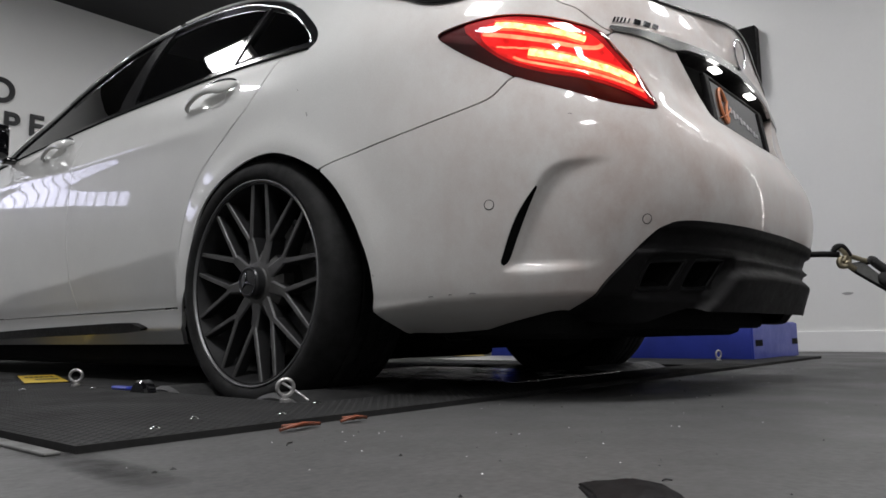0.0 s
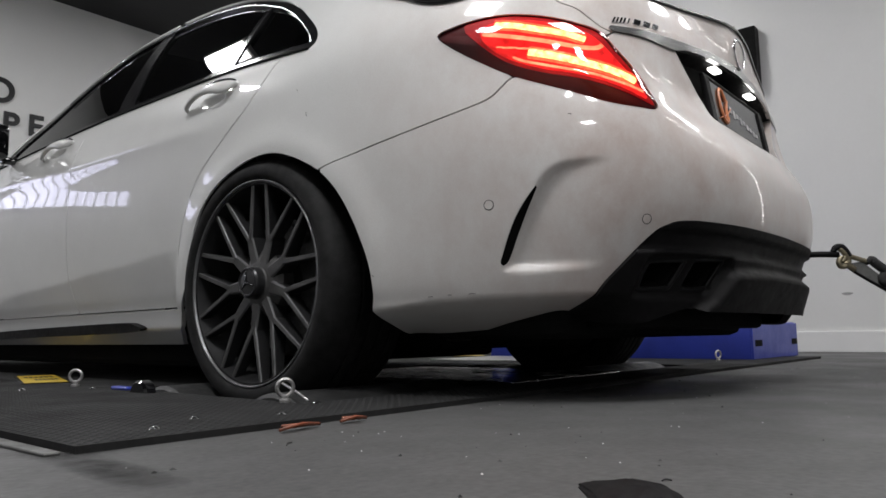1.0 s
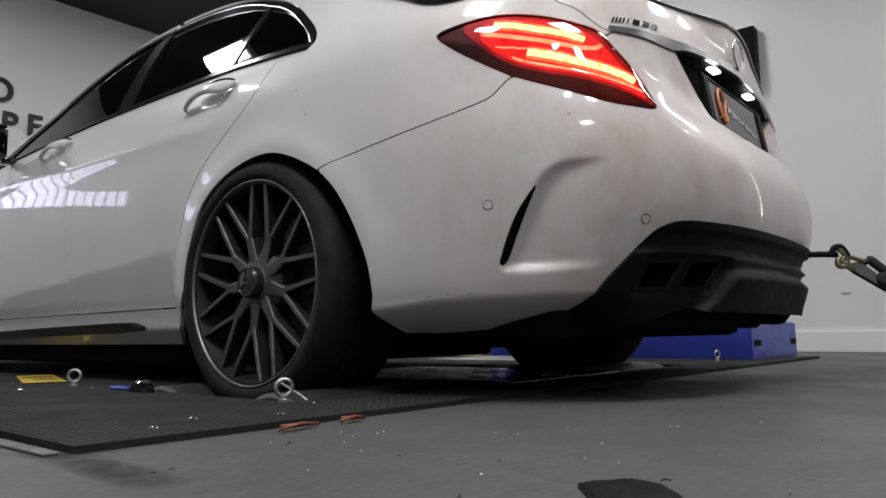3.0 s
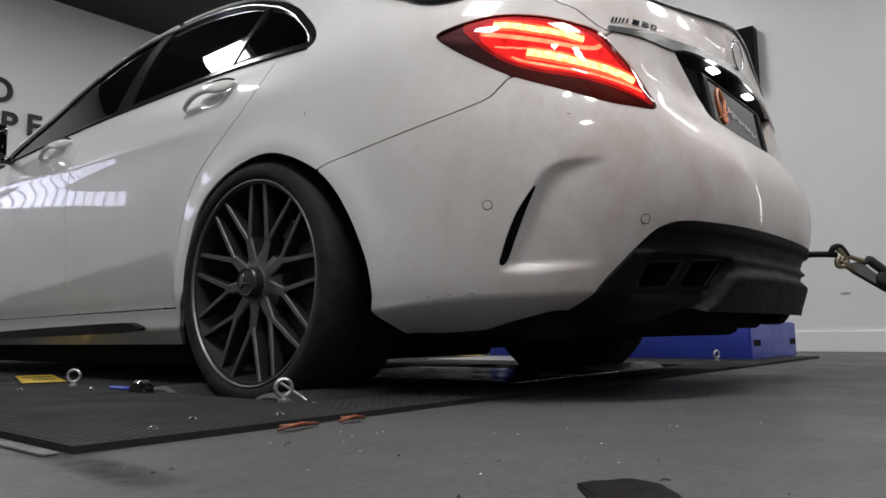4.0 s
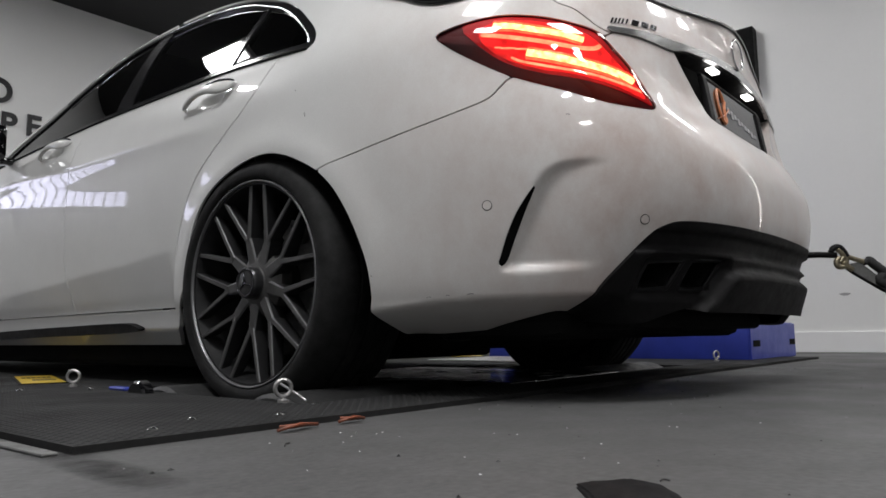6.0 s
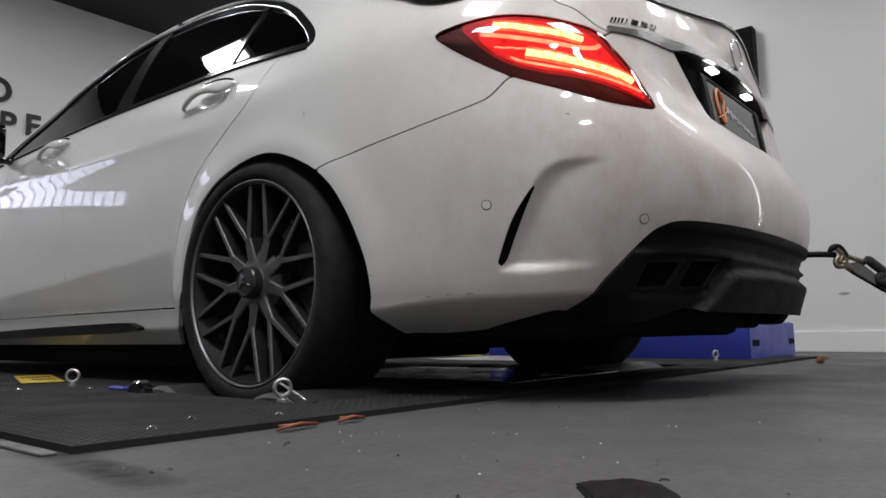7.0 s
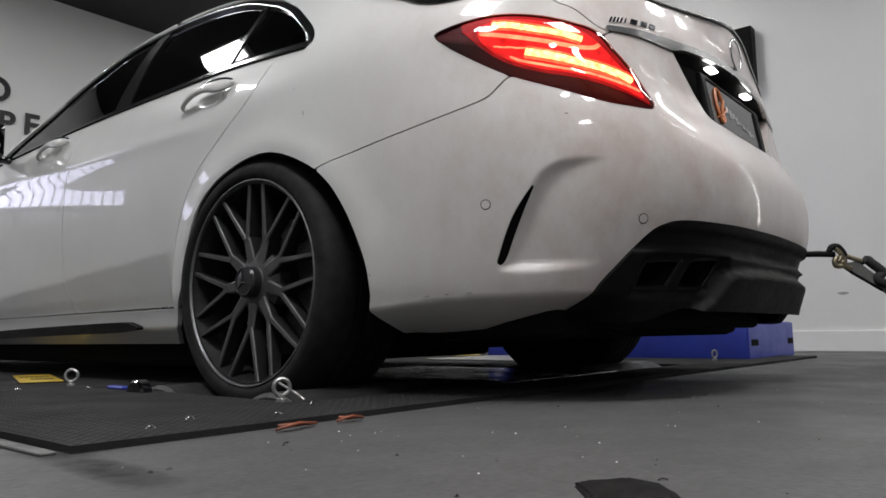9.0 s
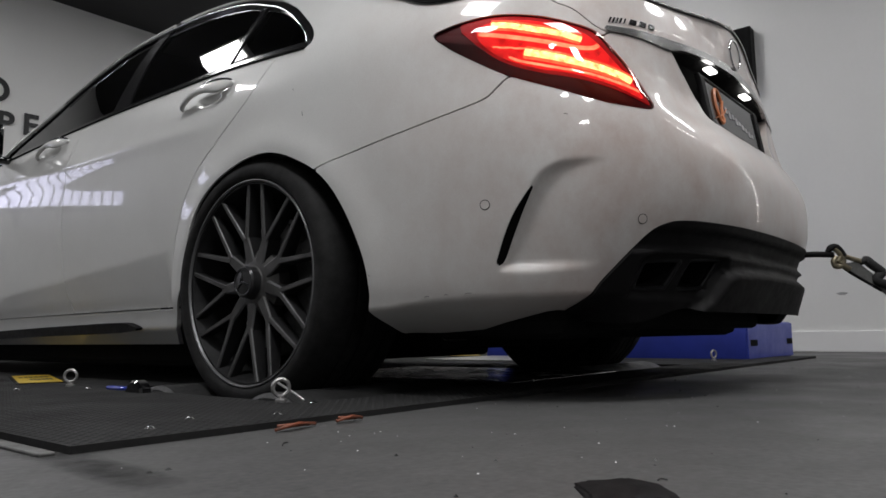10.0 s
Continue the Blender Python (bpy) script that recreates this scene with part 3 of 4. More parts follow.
    panes = [("front", [(-2.06, .93), (-.82, .94), (-.911, 1.195), (-.985, 1.42), (-2.06, 1.42)]), ("rear", [(-.70, .93), (-.148, .92), (-.118, 1.1), (-.10, 1.30), (-.90, 1.42), (-.809, 1.164)]),
             ("quarter", [(-.12, .88), (.33, .88), (.33, 1.3), (-.075, 1.3), (-.09, 1.1)])]
    for _, outline in panes:
        shell("window_pane", lambda s, z: np.minimum(inside(s, z, WINDOWS) - .020, inside(s, z, outline)), (-2.1, .33, .88, 1.4), GLASS, frame_w, "dark tinted window glass", .02, .010, 0)
    posts = [[(-.82, .93), (-.70, .93), (-.809, 1.164), (-.90, 1.42), (-.985, 1.42), (-.911, 1.195)], [(-.148, .91), (-.12, .91), (-.09, 1.1), (-.075, 1.3), (-.10, 1.3), (-.118, 1.1)]]
    for outline in posts:
        shell("window_post", lambda s, z: np.minimum(inside(s, z, WINDOWS) - .006, inside(s, z, outline)), (-1.0, 0, .88, 1.4), PLATE_BLACK, frame_w, "gloss black window post", .008, .006, .02)
    # right-hand windows
    shell("far_window", lambda s, z: inside(mir(s), z, WINDOWS) - .002, (2 * END - .33, 2 * END + 2.1, .88, 1.4), GLASS, car, "dark tinted window glass", .03, .010, 0)
    bm = bmesh.new()
    bow = REARBOW[8:100]
    d = np.gradient(bow, axis=0)
    nn = np.stack([-d[:, 1], d[:, 0]], 1) / (np.linalg.norm(d, axis=1, keepdims=True) + 1e-9)
    bow = bow + nn * .024
    tube(bm, [out(s, z, .001) for s, z in bow], .0024, 6)
    part("window_trim", bm, CHROME, frame_w, "thin bright trim round the side windows", True)
    bm = bmesh.new()
    tube(bm, [out(s, z - .001, .002) for s, z in BELT[::2]], .0035, 6)
    part("belt_seal", bm, MATT, frame_w, "black rubber belt seal", True)

    # roof, screens and deck: from rail to rail
    def bridge(name, mat, lo, hi, label, crown):
        line = [p for p in TOP if lo <= p[0] <= hi]
        verts, faces, n = [], [], 16
        for s, z in line:
            p = skin(s, z)
            for k in range(n + 1):
                u = -1 + 2 * k / n
                verts.append((p[0] * -u if p[0] < 0 else 0, p[1], p[2] - .004 + crown * (1 - u * u)))
        for a in range(len(line) - 1):
            for k in range(n):
                i = a * (n + 1) + k
                faces.append((i, i + 1, i + n + 2, i + n + 1))
        child(new(name, mesh_of(name, verts, faces, mat, True)), car, label)
    bridge("windscreen", GLOSS, -2.06, -1.19, "dark windscreen", .05)
    bridge("roof", PAINT, -1.22, -.30, "white roof", .03)
    bridge("rear_window", GLOSS, -.33, .62, "dark rear window", .04)
    bridge("deck", PAINT, .60, 1.6, "white rear deck", .02)
    bm = bmesh.new()
    tube(bm, [out(s, z + .004, .002) for s, z in TOP if .50 < s < .73], .009, 8)
    part("screen_seal", bm, GLOSS, car, "black rear window seal", True)
    lip = [(s, z) for s, z in TOP if s > 1.02]
    lip = lip + [(2 * END - s, z) for s, z in lip[::-1][1:]]
    bm = bmesh.new()
    tube(bm, [out(s, z + .002, .001) for s, z in lip], [.0015 + .004 * abs(math.sin(math.pi * i / (len(lip) - 1))) ** .5 for i in range(len(lip))], 8)
    part("lip_spoiler", bm, GLOSS, boot, "black boot lip spoiler", True)

    # bonnet and nose, ahead of the doors
    bm = bmesh.new()
    rows = [(2.05, .885, .93), (2.5, .885, .92), (3.0, .87, .88), (3.4, .82, .82), (3.6, .70, .74), (3.68, .52, .66)]
    rings = []
    for y, w, h in rows:
        sec = [(-w * .93, .16), (-w, .30), (-w, .62), (-w * .97, h - .10), (-w * .86, h - .02), (-w * .5, h + .02), (0, h + .03)]
        sec = sec + [(-a, b) for a, b in sec[:-1][::-1]]
        rings.append([bm.verts.new((a, y, b)) for a, b in sec])
    for p, q in zip(rings, rings[1:]):
        for k in range(len(p) - 1):
            bm.faces.new((p[k], p[k + 1], q[k + 1], q[k]))
    bm.faces.new(rings[-1])
    part("front_body", bm, PAINT, car, "white bonnet and front wings", True, 60)
    box("axle_carrier", (-.46, -.30, .120), (.46, .36, .20), MATT, car, "black rear axle carrier", .03)
    for sx in (-1, 1):
        bm = bmesh.new()
        tube(bm, [(sx * .38, .02, .21), (sx * .70, -.02, .24)], .028, 10)
        part("suspension_arm", bm, MATT, car, "dark suspension arm", True)
    box("silencer", (-.62, -.80, .150), (.62, -.40, .23), MATT, car, "dark exhaust silencer", .04)
    box("rear_tray", (-.50, -.90, .172), (.50, -.70, .225), MATT, car, "black rear undertray", .02)
    box("underbody", (-.74, .38, .070), (.74, 2.9, .23), MATT, car, "black plastic underbody trays", .02)
    bm = bmesh.new()
    for x, r in ((-.28, .045), (.28, .045)):
        tube(bm, [(x, 1.6, .17), (x, .4, .17), (x, .1, .2), (x * 1.5, -.35, .19), (x * 1.7, -.55, .20)], r, 12)
    part("exhaust_pipe", bm, STEEL, car, "dull steel exhaust pipes", True)
    return fd, rd, bump, boot


def build_lamp(car, flip):
    """Tail lamp: dark housing, lit red reflector, light strips and a clear outer lens."""
    def f(poly):
        return (lambda s, z: inside(2 * END - s, z, poly)) if flip else (lambda s, z: inside(s, z, poly))
    lo, hi = (2 * END - 1.06, 2 * END - .63) if flip else (.63, 1.06)
    rng = (lo, hi, .62, .89)
    lamp = shell("tail_lamp", lambda s, z: f(LAMP)(s, z) - .001, rng, SMOKED, car, "red LED tail lamp, lit, brake light on", .005, .0065, .01)
    glow = spline([(.728, .826), (.75, .850), (.812, .853), (.883, .838), (.934, .815), (.972, .766), (1.006, .709), (1.022, .670), (.962, .698), (.901, .718), (.834, .733), (.777, .759), (.742, .793)], True)
    upper = np.vstack([[(.69, .90), (1.07, .90), (1.07, .655)], spline([(1.03, .659), (.962, .690), (.901, .710), (.834, .725), (.777, .751), (.735, .79), (.70, .835)])])
    shell("outer_reflector", lambda s, z: np.minimum(f(LAMP)(s, z) - .0025, f(upper)(s, z)), rng, RED, lamp, "dimly lit red outer reflector", .005, .0050, .002)
    shell("reflector", f(glow), rng, GLOW, lamp, "glowing red reflector", .005, .0035, .002)
    strips = [("brake_strip", [(.756, .843), (.785, .840), (.831, .828), (.881, .816), (.918, .803)], .0135, BRAKE), ("brake_strip", [(.812, .772), (.846, .764), (.895, .750), (.945, .736), (.987, .719), (1.004, .708)], .0165, BRAKE),
              ("tail_strip", [(.732, .824), (.779, .813), (.839, .799), (.899, .785), (.935, .784), (.950, .793)], .009, TAILS), ("tail_strip", [(.755, .789), (.788, .784), (.837, .776), (.877, .768)], .004, TAILS),
              ("tail_strip", [(.784, .762), (.806, .750), (.854, .736), (.922, .720), (.973, .703), (1.018, .686)], .005, TAILS)]
    # the brake strips' bleeding glow, drawn as wider glowing bands under them
    for line, width in ((strips[0][1], .026), (strips[1][1], .030)):
        shell("strip_halo", f(band(spline(line), width)), rng, HALO, lamp, "orange-red halo of glow painted round the brake strip", .004, .0020, .002)
    for name, line, width, mat in strips:
        p = spline(line)
        shell(name, f(band(p, width)), rng, mat, lamp, "lit brake light strip" if mat is BRAKE else "lit tail light strip", .004, .0008, .002)
    shell("lens", lambda s, z: f(LAMP)(s, z) - .0006, rng, CLEAR, lamp, "glossy clear outer lens", .006, -.002, 0, push=lambda s, z: -.014 * (1 - (1 - np.clip(f(LAMP)(s, z) / .075, 0, 1)) ** 2))
    bm = bmesh.new()
    tube(bm, [out(2 * END - s if flip else s, z, -.004) for s, z in LAMP[::2]], .0011, 6, True)
    part("seal", bm, BLACK, lamp, "black seal round the lamp", True)


def build_tail(car, bump, boot):
    """Number plate recess, diffuser, exhaust tips, sensors, badge shapes, towing eye."""
    rng = (1.08, 2 * END - 1.08, .59, .84)
    shell("plate_recess", lambda s, z: inside(mir(s), z, RECESS), (1.08, 2 * END - 1.08, .59, .88), BLACK, bump, "black number plate recess", .01, .100, .0)

    half = RECESS[RECESS[:, 0] <= END]
    low = [q for q in half if q[1] <= .80 and q[0] < END]
    fine = [np.array(a) + (np.array(b) - a) * k / 6 for a, b in zip(low, low[1:]) for k in range(6)] + [low[-1]]
    upper = [(1.162, .834)] + [tuple(q) for q in LIDLOW[LIDLOW[:, 0] > 1.165]]
    both = [[(2 * END - a, b) for a, b in line[::-1]] for line in (fine, upper)]
    for name, line, mat, label in (("recess_roof", upper + both[1][1:], BLACK, "black roof of the plate recess"), ("recess_edge", [(1.162, .834)] + list(fine), PAINT, "white turned-in recess edge"),
                                   ("recess_edge", list(both[0]) + [(2 * END - 1.162, .834)], PAINT, "white turned-in recess edge"), ("recess_floor", [fine[-1], both[0][0]], PAINT, "white turned-in recess edge")):
        rows = [[out(a, b, d) for a, b in line] for d in (-.001, -.03, -.11)]
        n = len(line)
        verts = [v for r in rows for v in r]
        faces = [(r * n + k, r * n + k + 1, (r + 1) * n + k + 1, (r + 1) * n + k) for r in range(2) for k in range(n - 1)]
        child(new(name, mesh_of(name, verts, faces, mat, True)), bump, label)
    box("recess_back", (-.36, -.955, .66), (.36, -.945, .87), MATT, bump, "black back of the plate recess")
    pl = box("number_plate", (-.205, -.004, -.062), (.205, .004, .062), PLATE_BLACK, car, "black show plate with an orange and white mark", .003)
    pl.matrix_world = pose(0, -1.006, .751, -9, 0, 0)
    bm = bmesh.new()
    for lo, hi in (((-.236, -.009, -.074), (.236, .005, -.058)), ((-.236, -.007, .062), (.236, .005, .070)), ((-.236, -.009, -.058), (-.203, .005, .062)), ((.203, -.009, -.058), (.236, .005, .062))):
        add_box(bm, lo, hi, .003)
    part("plate_frame", bm, BLACK, pl, "thick black plate frame")
    bm = bmesh.new()
    tube(bm, [(-.122 + .026 * math.cos(a), -.006, .004 + .048 * math.sin(a)) for a in np.linspace(.4, 5.6, 20)], .0045, 6)
    tube(bm, [(-.112, -.006, -.038), (-.104, -.006, .0), (-.086, -.006, .026)], .004, 6)
    tube(bm, [(-.168, -.006, -.040), (-.13, -.006, -.026), (-.09, -.006, -.010), (-.062, -.006, .010)], .0016, 5)
    part("orange_mark", bm, ORANGE_MARK, pl, "orange looped mark")
    for k in range(9):
        h = (.018, .024, .014, .020, .012, .016, .013, .017, .010)[k]
        box("print_bar", (-.070 + k * .026, -.0058, .016 - .0045 * k - h), (-.053 + k * .026, -.004, .016 - .0045 * k), GREYINK, pl)
    for x in (-.144, .144):
        box("plate_lamp", (x - .026, -1.012, .8455), (x + .026, -.990, .8535), PLATE_LIGHT, car, "small lit number plate lamp", .003)
    # diffuser
    hole = [spline([(1.018, .306), (1.034, .313), (1.098, .316), (1.100, .306), (1.080, .262), (1.068, .254), (1.012, .252), (1.006, .264)], True, 4),
            spline([(1.124, .312), (1.138, .319), (1.214, .323), (1.214, .310), (1.192, .266), (1.180, .256), (1.112, .254), (1.108, .270)], True, 4)]

    def f_diff(s, z):
        m = mir(s)
        return np.minimum.reduce([inside(m, z, DIFF), -inside(m, z, hole[0]), -inside(m, z, hole[1]), z - .156 - .064 * smooth((m - .91) / .24)])

    def p_diff(s, z):
        m = mir(s)
        step = -.006 + .012 * smooth((.385 - z) / .01) - .018 * smooth((.345 - z) / .012)
        bay = np.array([(.985, .235), (1.005, .325), (1.03, .334), (1.235, .336), (1.24, .30), (1.19, .235)])
        tray = np.array([(1.17, .245), (1.216, .304), (1.25, .314), (1.32, .318), (END + .02, .322), (END + .02, .10), (1.02, .10), (1.10, .20)])
        return step + .016 * smooth(inside(m, z, bay) / .010) - .030 * smooth(inside(m, z, tray) / .014) + .150 * (np.clip(.248 - z, 0, 1) / .08) ** 1.25 * smooth((1.04 - m) / .12)
    rng = (.88, 2 * END - .88, .15, .43)
    diff = shell("diffuser", f_diff, rng, BLACK, bump, "matt black rear diffuser", .0055, .003, .02, push=p_diff)
    for flip in (False, True):
        for h in hole:
            hh = np.array([(2 * END - s, z) for s, z in h]) if flip else h
            bm = bmesh.new()
            tube(bm, [out(s, z, -.012) for s, z in hh], .0065, 8, True)
            tip = part("exhaust_tip", bm, DARKTIP, diff, "dark trapezoid exhaust tip", True)
            c = hh.mean(0)
            bm = bmesh.new()
            ring = [[bm.verts.new(out(s, z, d)) for s, z in c + (hh - c) * k] for d, k in ((-.008, 1.0), (-.10, .9))]
            for i in range(len(hh)):
                j = (i + 1) % len(hh)
                bm.faces.new((ring[0][i], ring[0][j], ring[1][j], ring[1][i]))
            bm.faces.new(ring[1])
            part("bore", bm, MATT, tip, "sooty black bore")
    # parking sensors
    for s, z in ((.735, .435), (.999, .400), (2 * END - .999, .40), (2 * END - .735, .435)):
        bm = bmesh.new()
        m = Matrix.Translation(out(s, z, .0)) @ (out(s, z, 1) - out(s, z, 0)).to_track_quat("Z", "Y").to_matrix().to_4x4()
        lathe(bm, [(.0, .0006), (.0090, .0006), (.0096, .0002), (.0098, -.002)], 24, m)
        sn = part("parking_sensor", bm, PAINT, bump, "round painted parking sensor", True, 15)
        bm = bmesh.new()
        lathe(bm, [(.0098, .0004), (.0112, .0004), (.0112, -.002)], 20, m)
        part("gap_ring", bm, BLACK, sn, "dark ring gap")
    # stone chips and a scratch on the wing and bumper
    for s0, z0, ds, dz in ((.300, .722, .003, -.012), (.262, .79, .002, -.004), (.868, .622, .006, -.001), (.62, .246, .010, .001), (.66, .249, .007, .0), (.70, .250, .012, .001), (.50, .30, .004, -.003)):
        bm = bmesh.new()
        tube(bm, [out(s0, z0, .0002), out(s0 + ds * .5, z0 + dz * .5 + .001, .0006), out(s0 + ds, z0 + dz, .0002)], .0006, 5)
        part("stone_chip", bm, INK, bump, "small dark stone chip")
    # badge: plain shapes only
    bm = bmesh.new()
    for k, (s, wd) in enumerate(((.978, .004), (.986, .004), (.994, .004), (1.002, .004), (1.012, .003), (1.034, .018), (1.063, .020), (1.092, .018))):
        ring = []
        for ds, dz in ((-wd / 2, -.0065), (wd / 2, -.0065), (wd / 2 + .006, .0065), (-wd / 2 + .006, .0065)):
            zz = .860 + .10 * (s - .978)
            ring.append((s + ds, zz + dz))
        a = [bm.verts.new(out(p, q, .0002)) for p, q in ring]
        b = [bm.verts.new(out(p, q, .003)) for p, q in ring]
        bm.faces.new(b)
        for i in range(4):
            bm.faces.new((a[i], a[(i + 1) % 4], b[(i + 1) % 4], b[i]))
    part("badge_bars", bm, BADGE, boot, "dark chrome badge, plain shapes")
    bm = bmesh.new()
    m = Matrix.Translation(out(END, .93, .004)) @ (out(END, .93, 1) - out(END, .93, 0)).to_track_quat("Z", "Y").to_matrix().to_4x4()
    tube(bm, [m @ Vector((.042 * math.cos(a), .042 * math.sin(a), .002)) for a in np.linspace(0, 2 * math.pi, 28, False)], .0035, 6, True)
    part("round_badge", bm, CHROME, boot, "round chrome badge ring", True)


def build_handles(fd, rd):
    for door, s0, z0, dz in ((rd, -.150, .866, .0), (fd, -1.235, .898, .0)):
        # along the skin, up, out, half height
        p = spline([(-.120, -.022, .000, .006), (-.110, -.018, .014, .0095), (-.07, -.006, .024, .010), (-.02, .002, .028, .010), (.03, .003, .027, .014), (.075, .000, .022, .019), (.105, .004, .013, .015), (.124, .012, .002, .004)])
        bm = bmesh.new()
        rings = [[bm.verts.new(out(s0 + a, z0 + b + h * math.sin(g), d + .008 * math.cos(g))) for g in np.linspace(0, 2 * math.pi, 14, False)] for a, b, d, h in p]
        for r, q in zip(rings, rings[1:]):
            for k in range(14):
                bm.faces.new((r[k], r[(k + 1) % 14], q[(k + 1) % 14], q[k]))
        bm.faces.new(rings[0]), bm.faces.new(rings[-1][::-1])
        h = part("handle", bm, PAINT, door, "white pull handle", True)
        bm = bmesh.new()
        tube(bm, [out(s0 + a, z0 + b + g * .98, d + .003) for a, b, d, g in p[30:-2]], .0042, 8)
        part("chrome_strip", bm, BADGE, h, "dark chrome strip on the handle", True)


def bar(bm, a, b, wa, wb, da, db):
    """A tapered spoke with a flat face and wider root, from a to b (radius, angle, height)."""
    pa, pb = [Vector((r * math.cos(g), r * math.sin(g), h)) for r, g, h in (a, b)]
    d = (pb - pa).normalized()
    side = Vector((0, 0, 1)).cross(d).normalized()
    rings = []
    for p, w, dep in ((pa, wa, da), (pb, wb, db)):
        rings.append([bm.verts.new(p + side * x + Vector((0, 0, y))) for x, y in ((-w * .62, -dep), (-w * .56, -.0035), (-w * .40, 0), (w * .40, 0), (w * .56, -.0035), (w * .62, -dep))])
    for k in range(5):
        fc = bm.faces.new((rings[0][k], rings[0][k + 1], rings[1][k + 1], rings[1][k]))
        fc.material_index = (1, 2, 0, 2, 1)[k]
    bm.faces.new(rings[0][::-1])
    bm.faces.new(rings[1])


def build_wheel(car):
    tyre = [(.2715, -.02), (.2738, -.002), (.279, .006), (.290, .010), (.306, .010), (.320, .000), (.331, -.014), (.3365, -.034), (.3385, -.06)]
    for h in (-.078, -.118, -.158, -.198):
        tyre += [(.339, h), (.3325, h - .001), (.3325, h - .009), (.339, h - .010)]
    tyre += [(.337, -.235), (.328, -.258), (.30, -.27), (.262, -.262)]
    bm = bmesh.new()
    lathe(bm, [(.268, -.001), (.2715, .002), (.2725, -.004), (.262, -.004), (.258, -.02), (.246, -.05), (.242, -.25), (.12, -.25), (.12, -.14), (.0, -.14)], 96)
    wheel = part("wheel", bm, RIMDARK, car, "dark forged cross-spoke alloy wheel", True, 40)
    wheel.matrix_world = pose(-.893, AXLE_Y, AXLE_Z, 0, -90, 0)
    bm = bmesh.new()
    lathe(bm, tyre, 120)
    part("tyre", bm, RUBBER, wheel, "low-profile black tyre", True, 50)
    bm = bmesh.new()
    lathe(bm, [(.2672, -.003), (.2685, .002), (.2705, .0045), (.2738, .0030), (.2742, -.003)], 120)
    part("rim_lip", bm, LIP, wheel, "thin machined rim lip", True)
    bm = bmesh.new()
    bar(bm, (.040, 0, -.021), (.136, 0, -.017), .036, .022, .05, .04)
    for e in (-1, 1):
        bar(bm, (.120, radians(1.6 * e), -.0165), (.268, radians(13.9 * e), -.005), .0130, .0100, .045, .026)
    sp = part("spoke", bm, ALLOY, wheel, "slender forged double spoke")
    sp.data.materials.append(RIMDARK)
    sp.data.materials.append(SPOKE_EDGE)
    sp.rotation_euler = (0, 0, radians(-24.5))
    for k in range(1, 9):
        o = sp.copy()
        scene.collection.objects.link(o)
        o.rotation_euler = (0, 0, radians(-24.5 + 40 * k))
    bm = bmesh.new()
    lathe(bm, [(.092, -.07), (.088, -.040), (.074, -.028), (.060, -.021), (.046, -.019), (.041, -.014)], 48)
    part("hub", bm, ALLOY, wheel, "dark hub ring", True, 30)
    bm = bmesh.new()
    lathe(bm, [(.043, -.016), (.042, .006), (.038, .011), (.034, .012), (.032, .010), (.020, .0125), (.0, .0135)], 40)
    cap = part("centre_cap", bm, CAP, wheel, "dark centre cap", True, 30)
    bm = bmesh.new()
    tube(bm, [(.036 * math.cos(a), .036 * math.sin(a), .0118) for a in np.linspace(0, 2 * math.pi, 40, False)], .0012, 6, True)
    part("cap_ring", bm, BADGE, cap, "thin dark chrome ring", True)
    bm = bmesh.new()
    for a in (10, 130, 250):
        tube(bm, [(0, 0, .0145), (.029 * math.cos(radians(a)), .029 * math.sin(radians(a)), .0125)], [.0042, .0014], 6)
    part("cap_mark", bm, BADGE, cap, "dark chrome three-armed shape", True)
    bm = bmesh.new()
    lathe(bm, [(.085, -.105), (.180, -.105), (.180, -.135), (.085, -.135), (.085, -.105)], 60)
    for k in range(60):
        a, r = 2 * math.pi * k / 60, (.10, .13, .16)[k % 3]
        bmesh.ops.create_cone(bm, cap_ends=True, segments=8, radius1=.004, radius2=.004, depth=.002, matrix=Matrix.Translation((r * math.cos(a), r * math.sin(a), -.1045)))
    part("brake_disc", bm, DISC, wheel, "drilled steel brake disc", True, 40)
    for a, r in ((-.64, .161), (-2.86, .175)):
        bm = bmesh.new()
        bmesh.ops.create_cone(bm, cap_ends=True, segments=20, radius1=.026, radius2=.022, depth=.05, matrix=Matrix.Translation((r * math.cos(a), r * math.sin(a), -.073)))
        part("caliper_end", bm, EDGE, wheel, "grey drilled caliper end", True, 30)
    for m in (pose(.893, AXLE_Y, AXLE_Z, 0, 90, 0), pose(-.88, 2.82, AXLE_Z, 0, -90, 0), pose(.88, 2.82, AXLE_Z, 0, 90, 0)):
        w = copy_thing(wheel, m)
        w.parent = car
    for sx in (-1, 1):
        bm = bmesh.new()
        lathe(bm, [(.392, .0), (.395, -.28), (.0, -.29)], 48)
        bmesh.ops.transform(bm, matrix=pose(sx * .800, -.07, .262, 0, sx * 90, 0), verts=bm.verts)
        bmesh.ops.bisect_plane(bm, geom=bm.verts[:] + bm.edges[:] + bm.faces[:], plane_co=(0, 0, .255), plane_no=(0, 0, 1), clear_inner=True)
        ln = part("wheel_liner", bm, MATT, car, "black wheel arch liner", True)


def build_mirror(car):
    bm = bmesh.new()
    add_box(bm, (-1.11, 1.74, .935), (-.888, 1.84, 1.090), .025)
    add_box(bm, (-.90, 1.78, .925), (-.83, 1.83, .955), .008)
    part("door_mirror", bm, GLOSS, car, "gloss black door mirror", True)


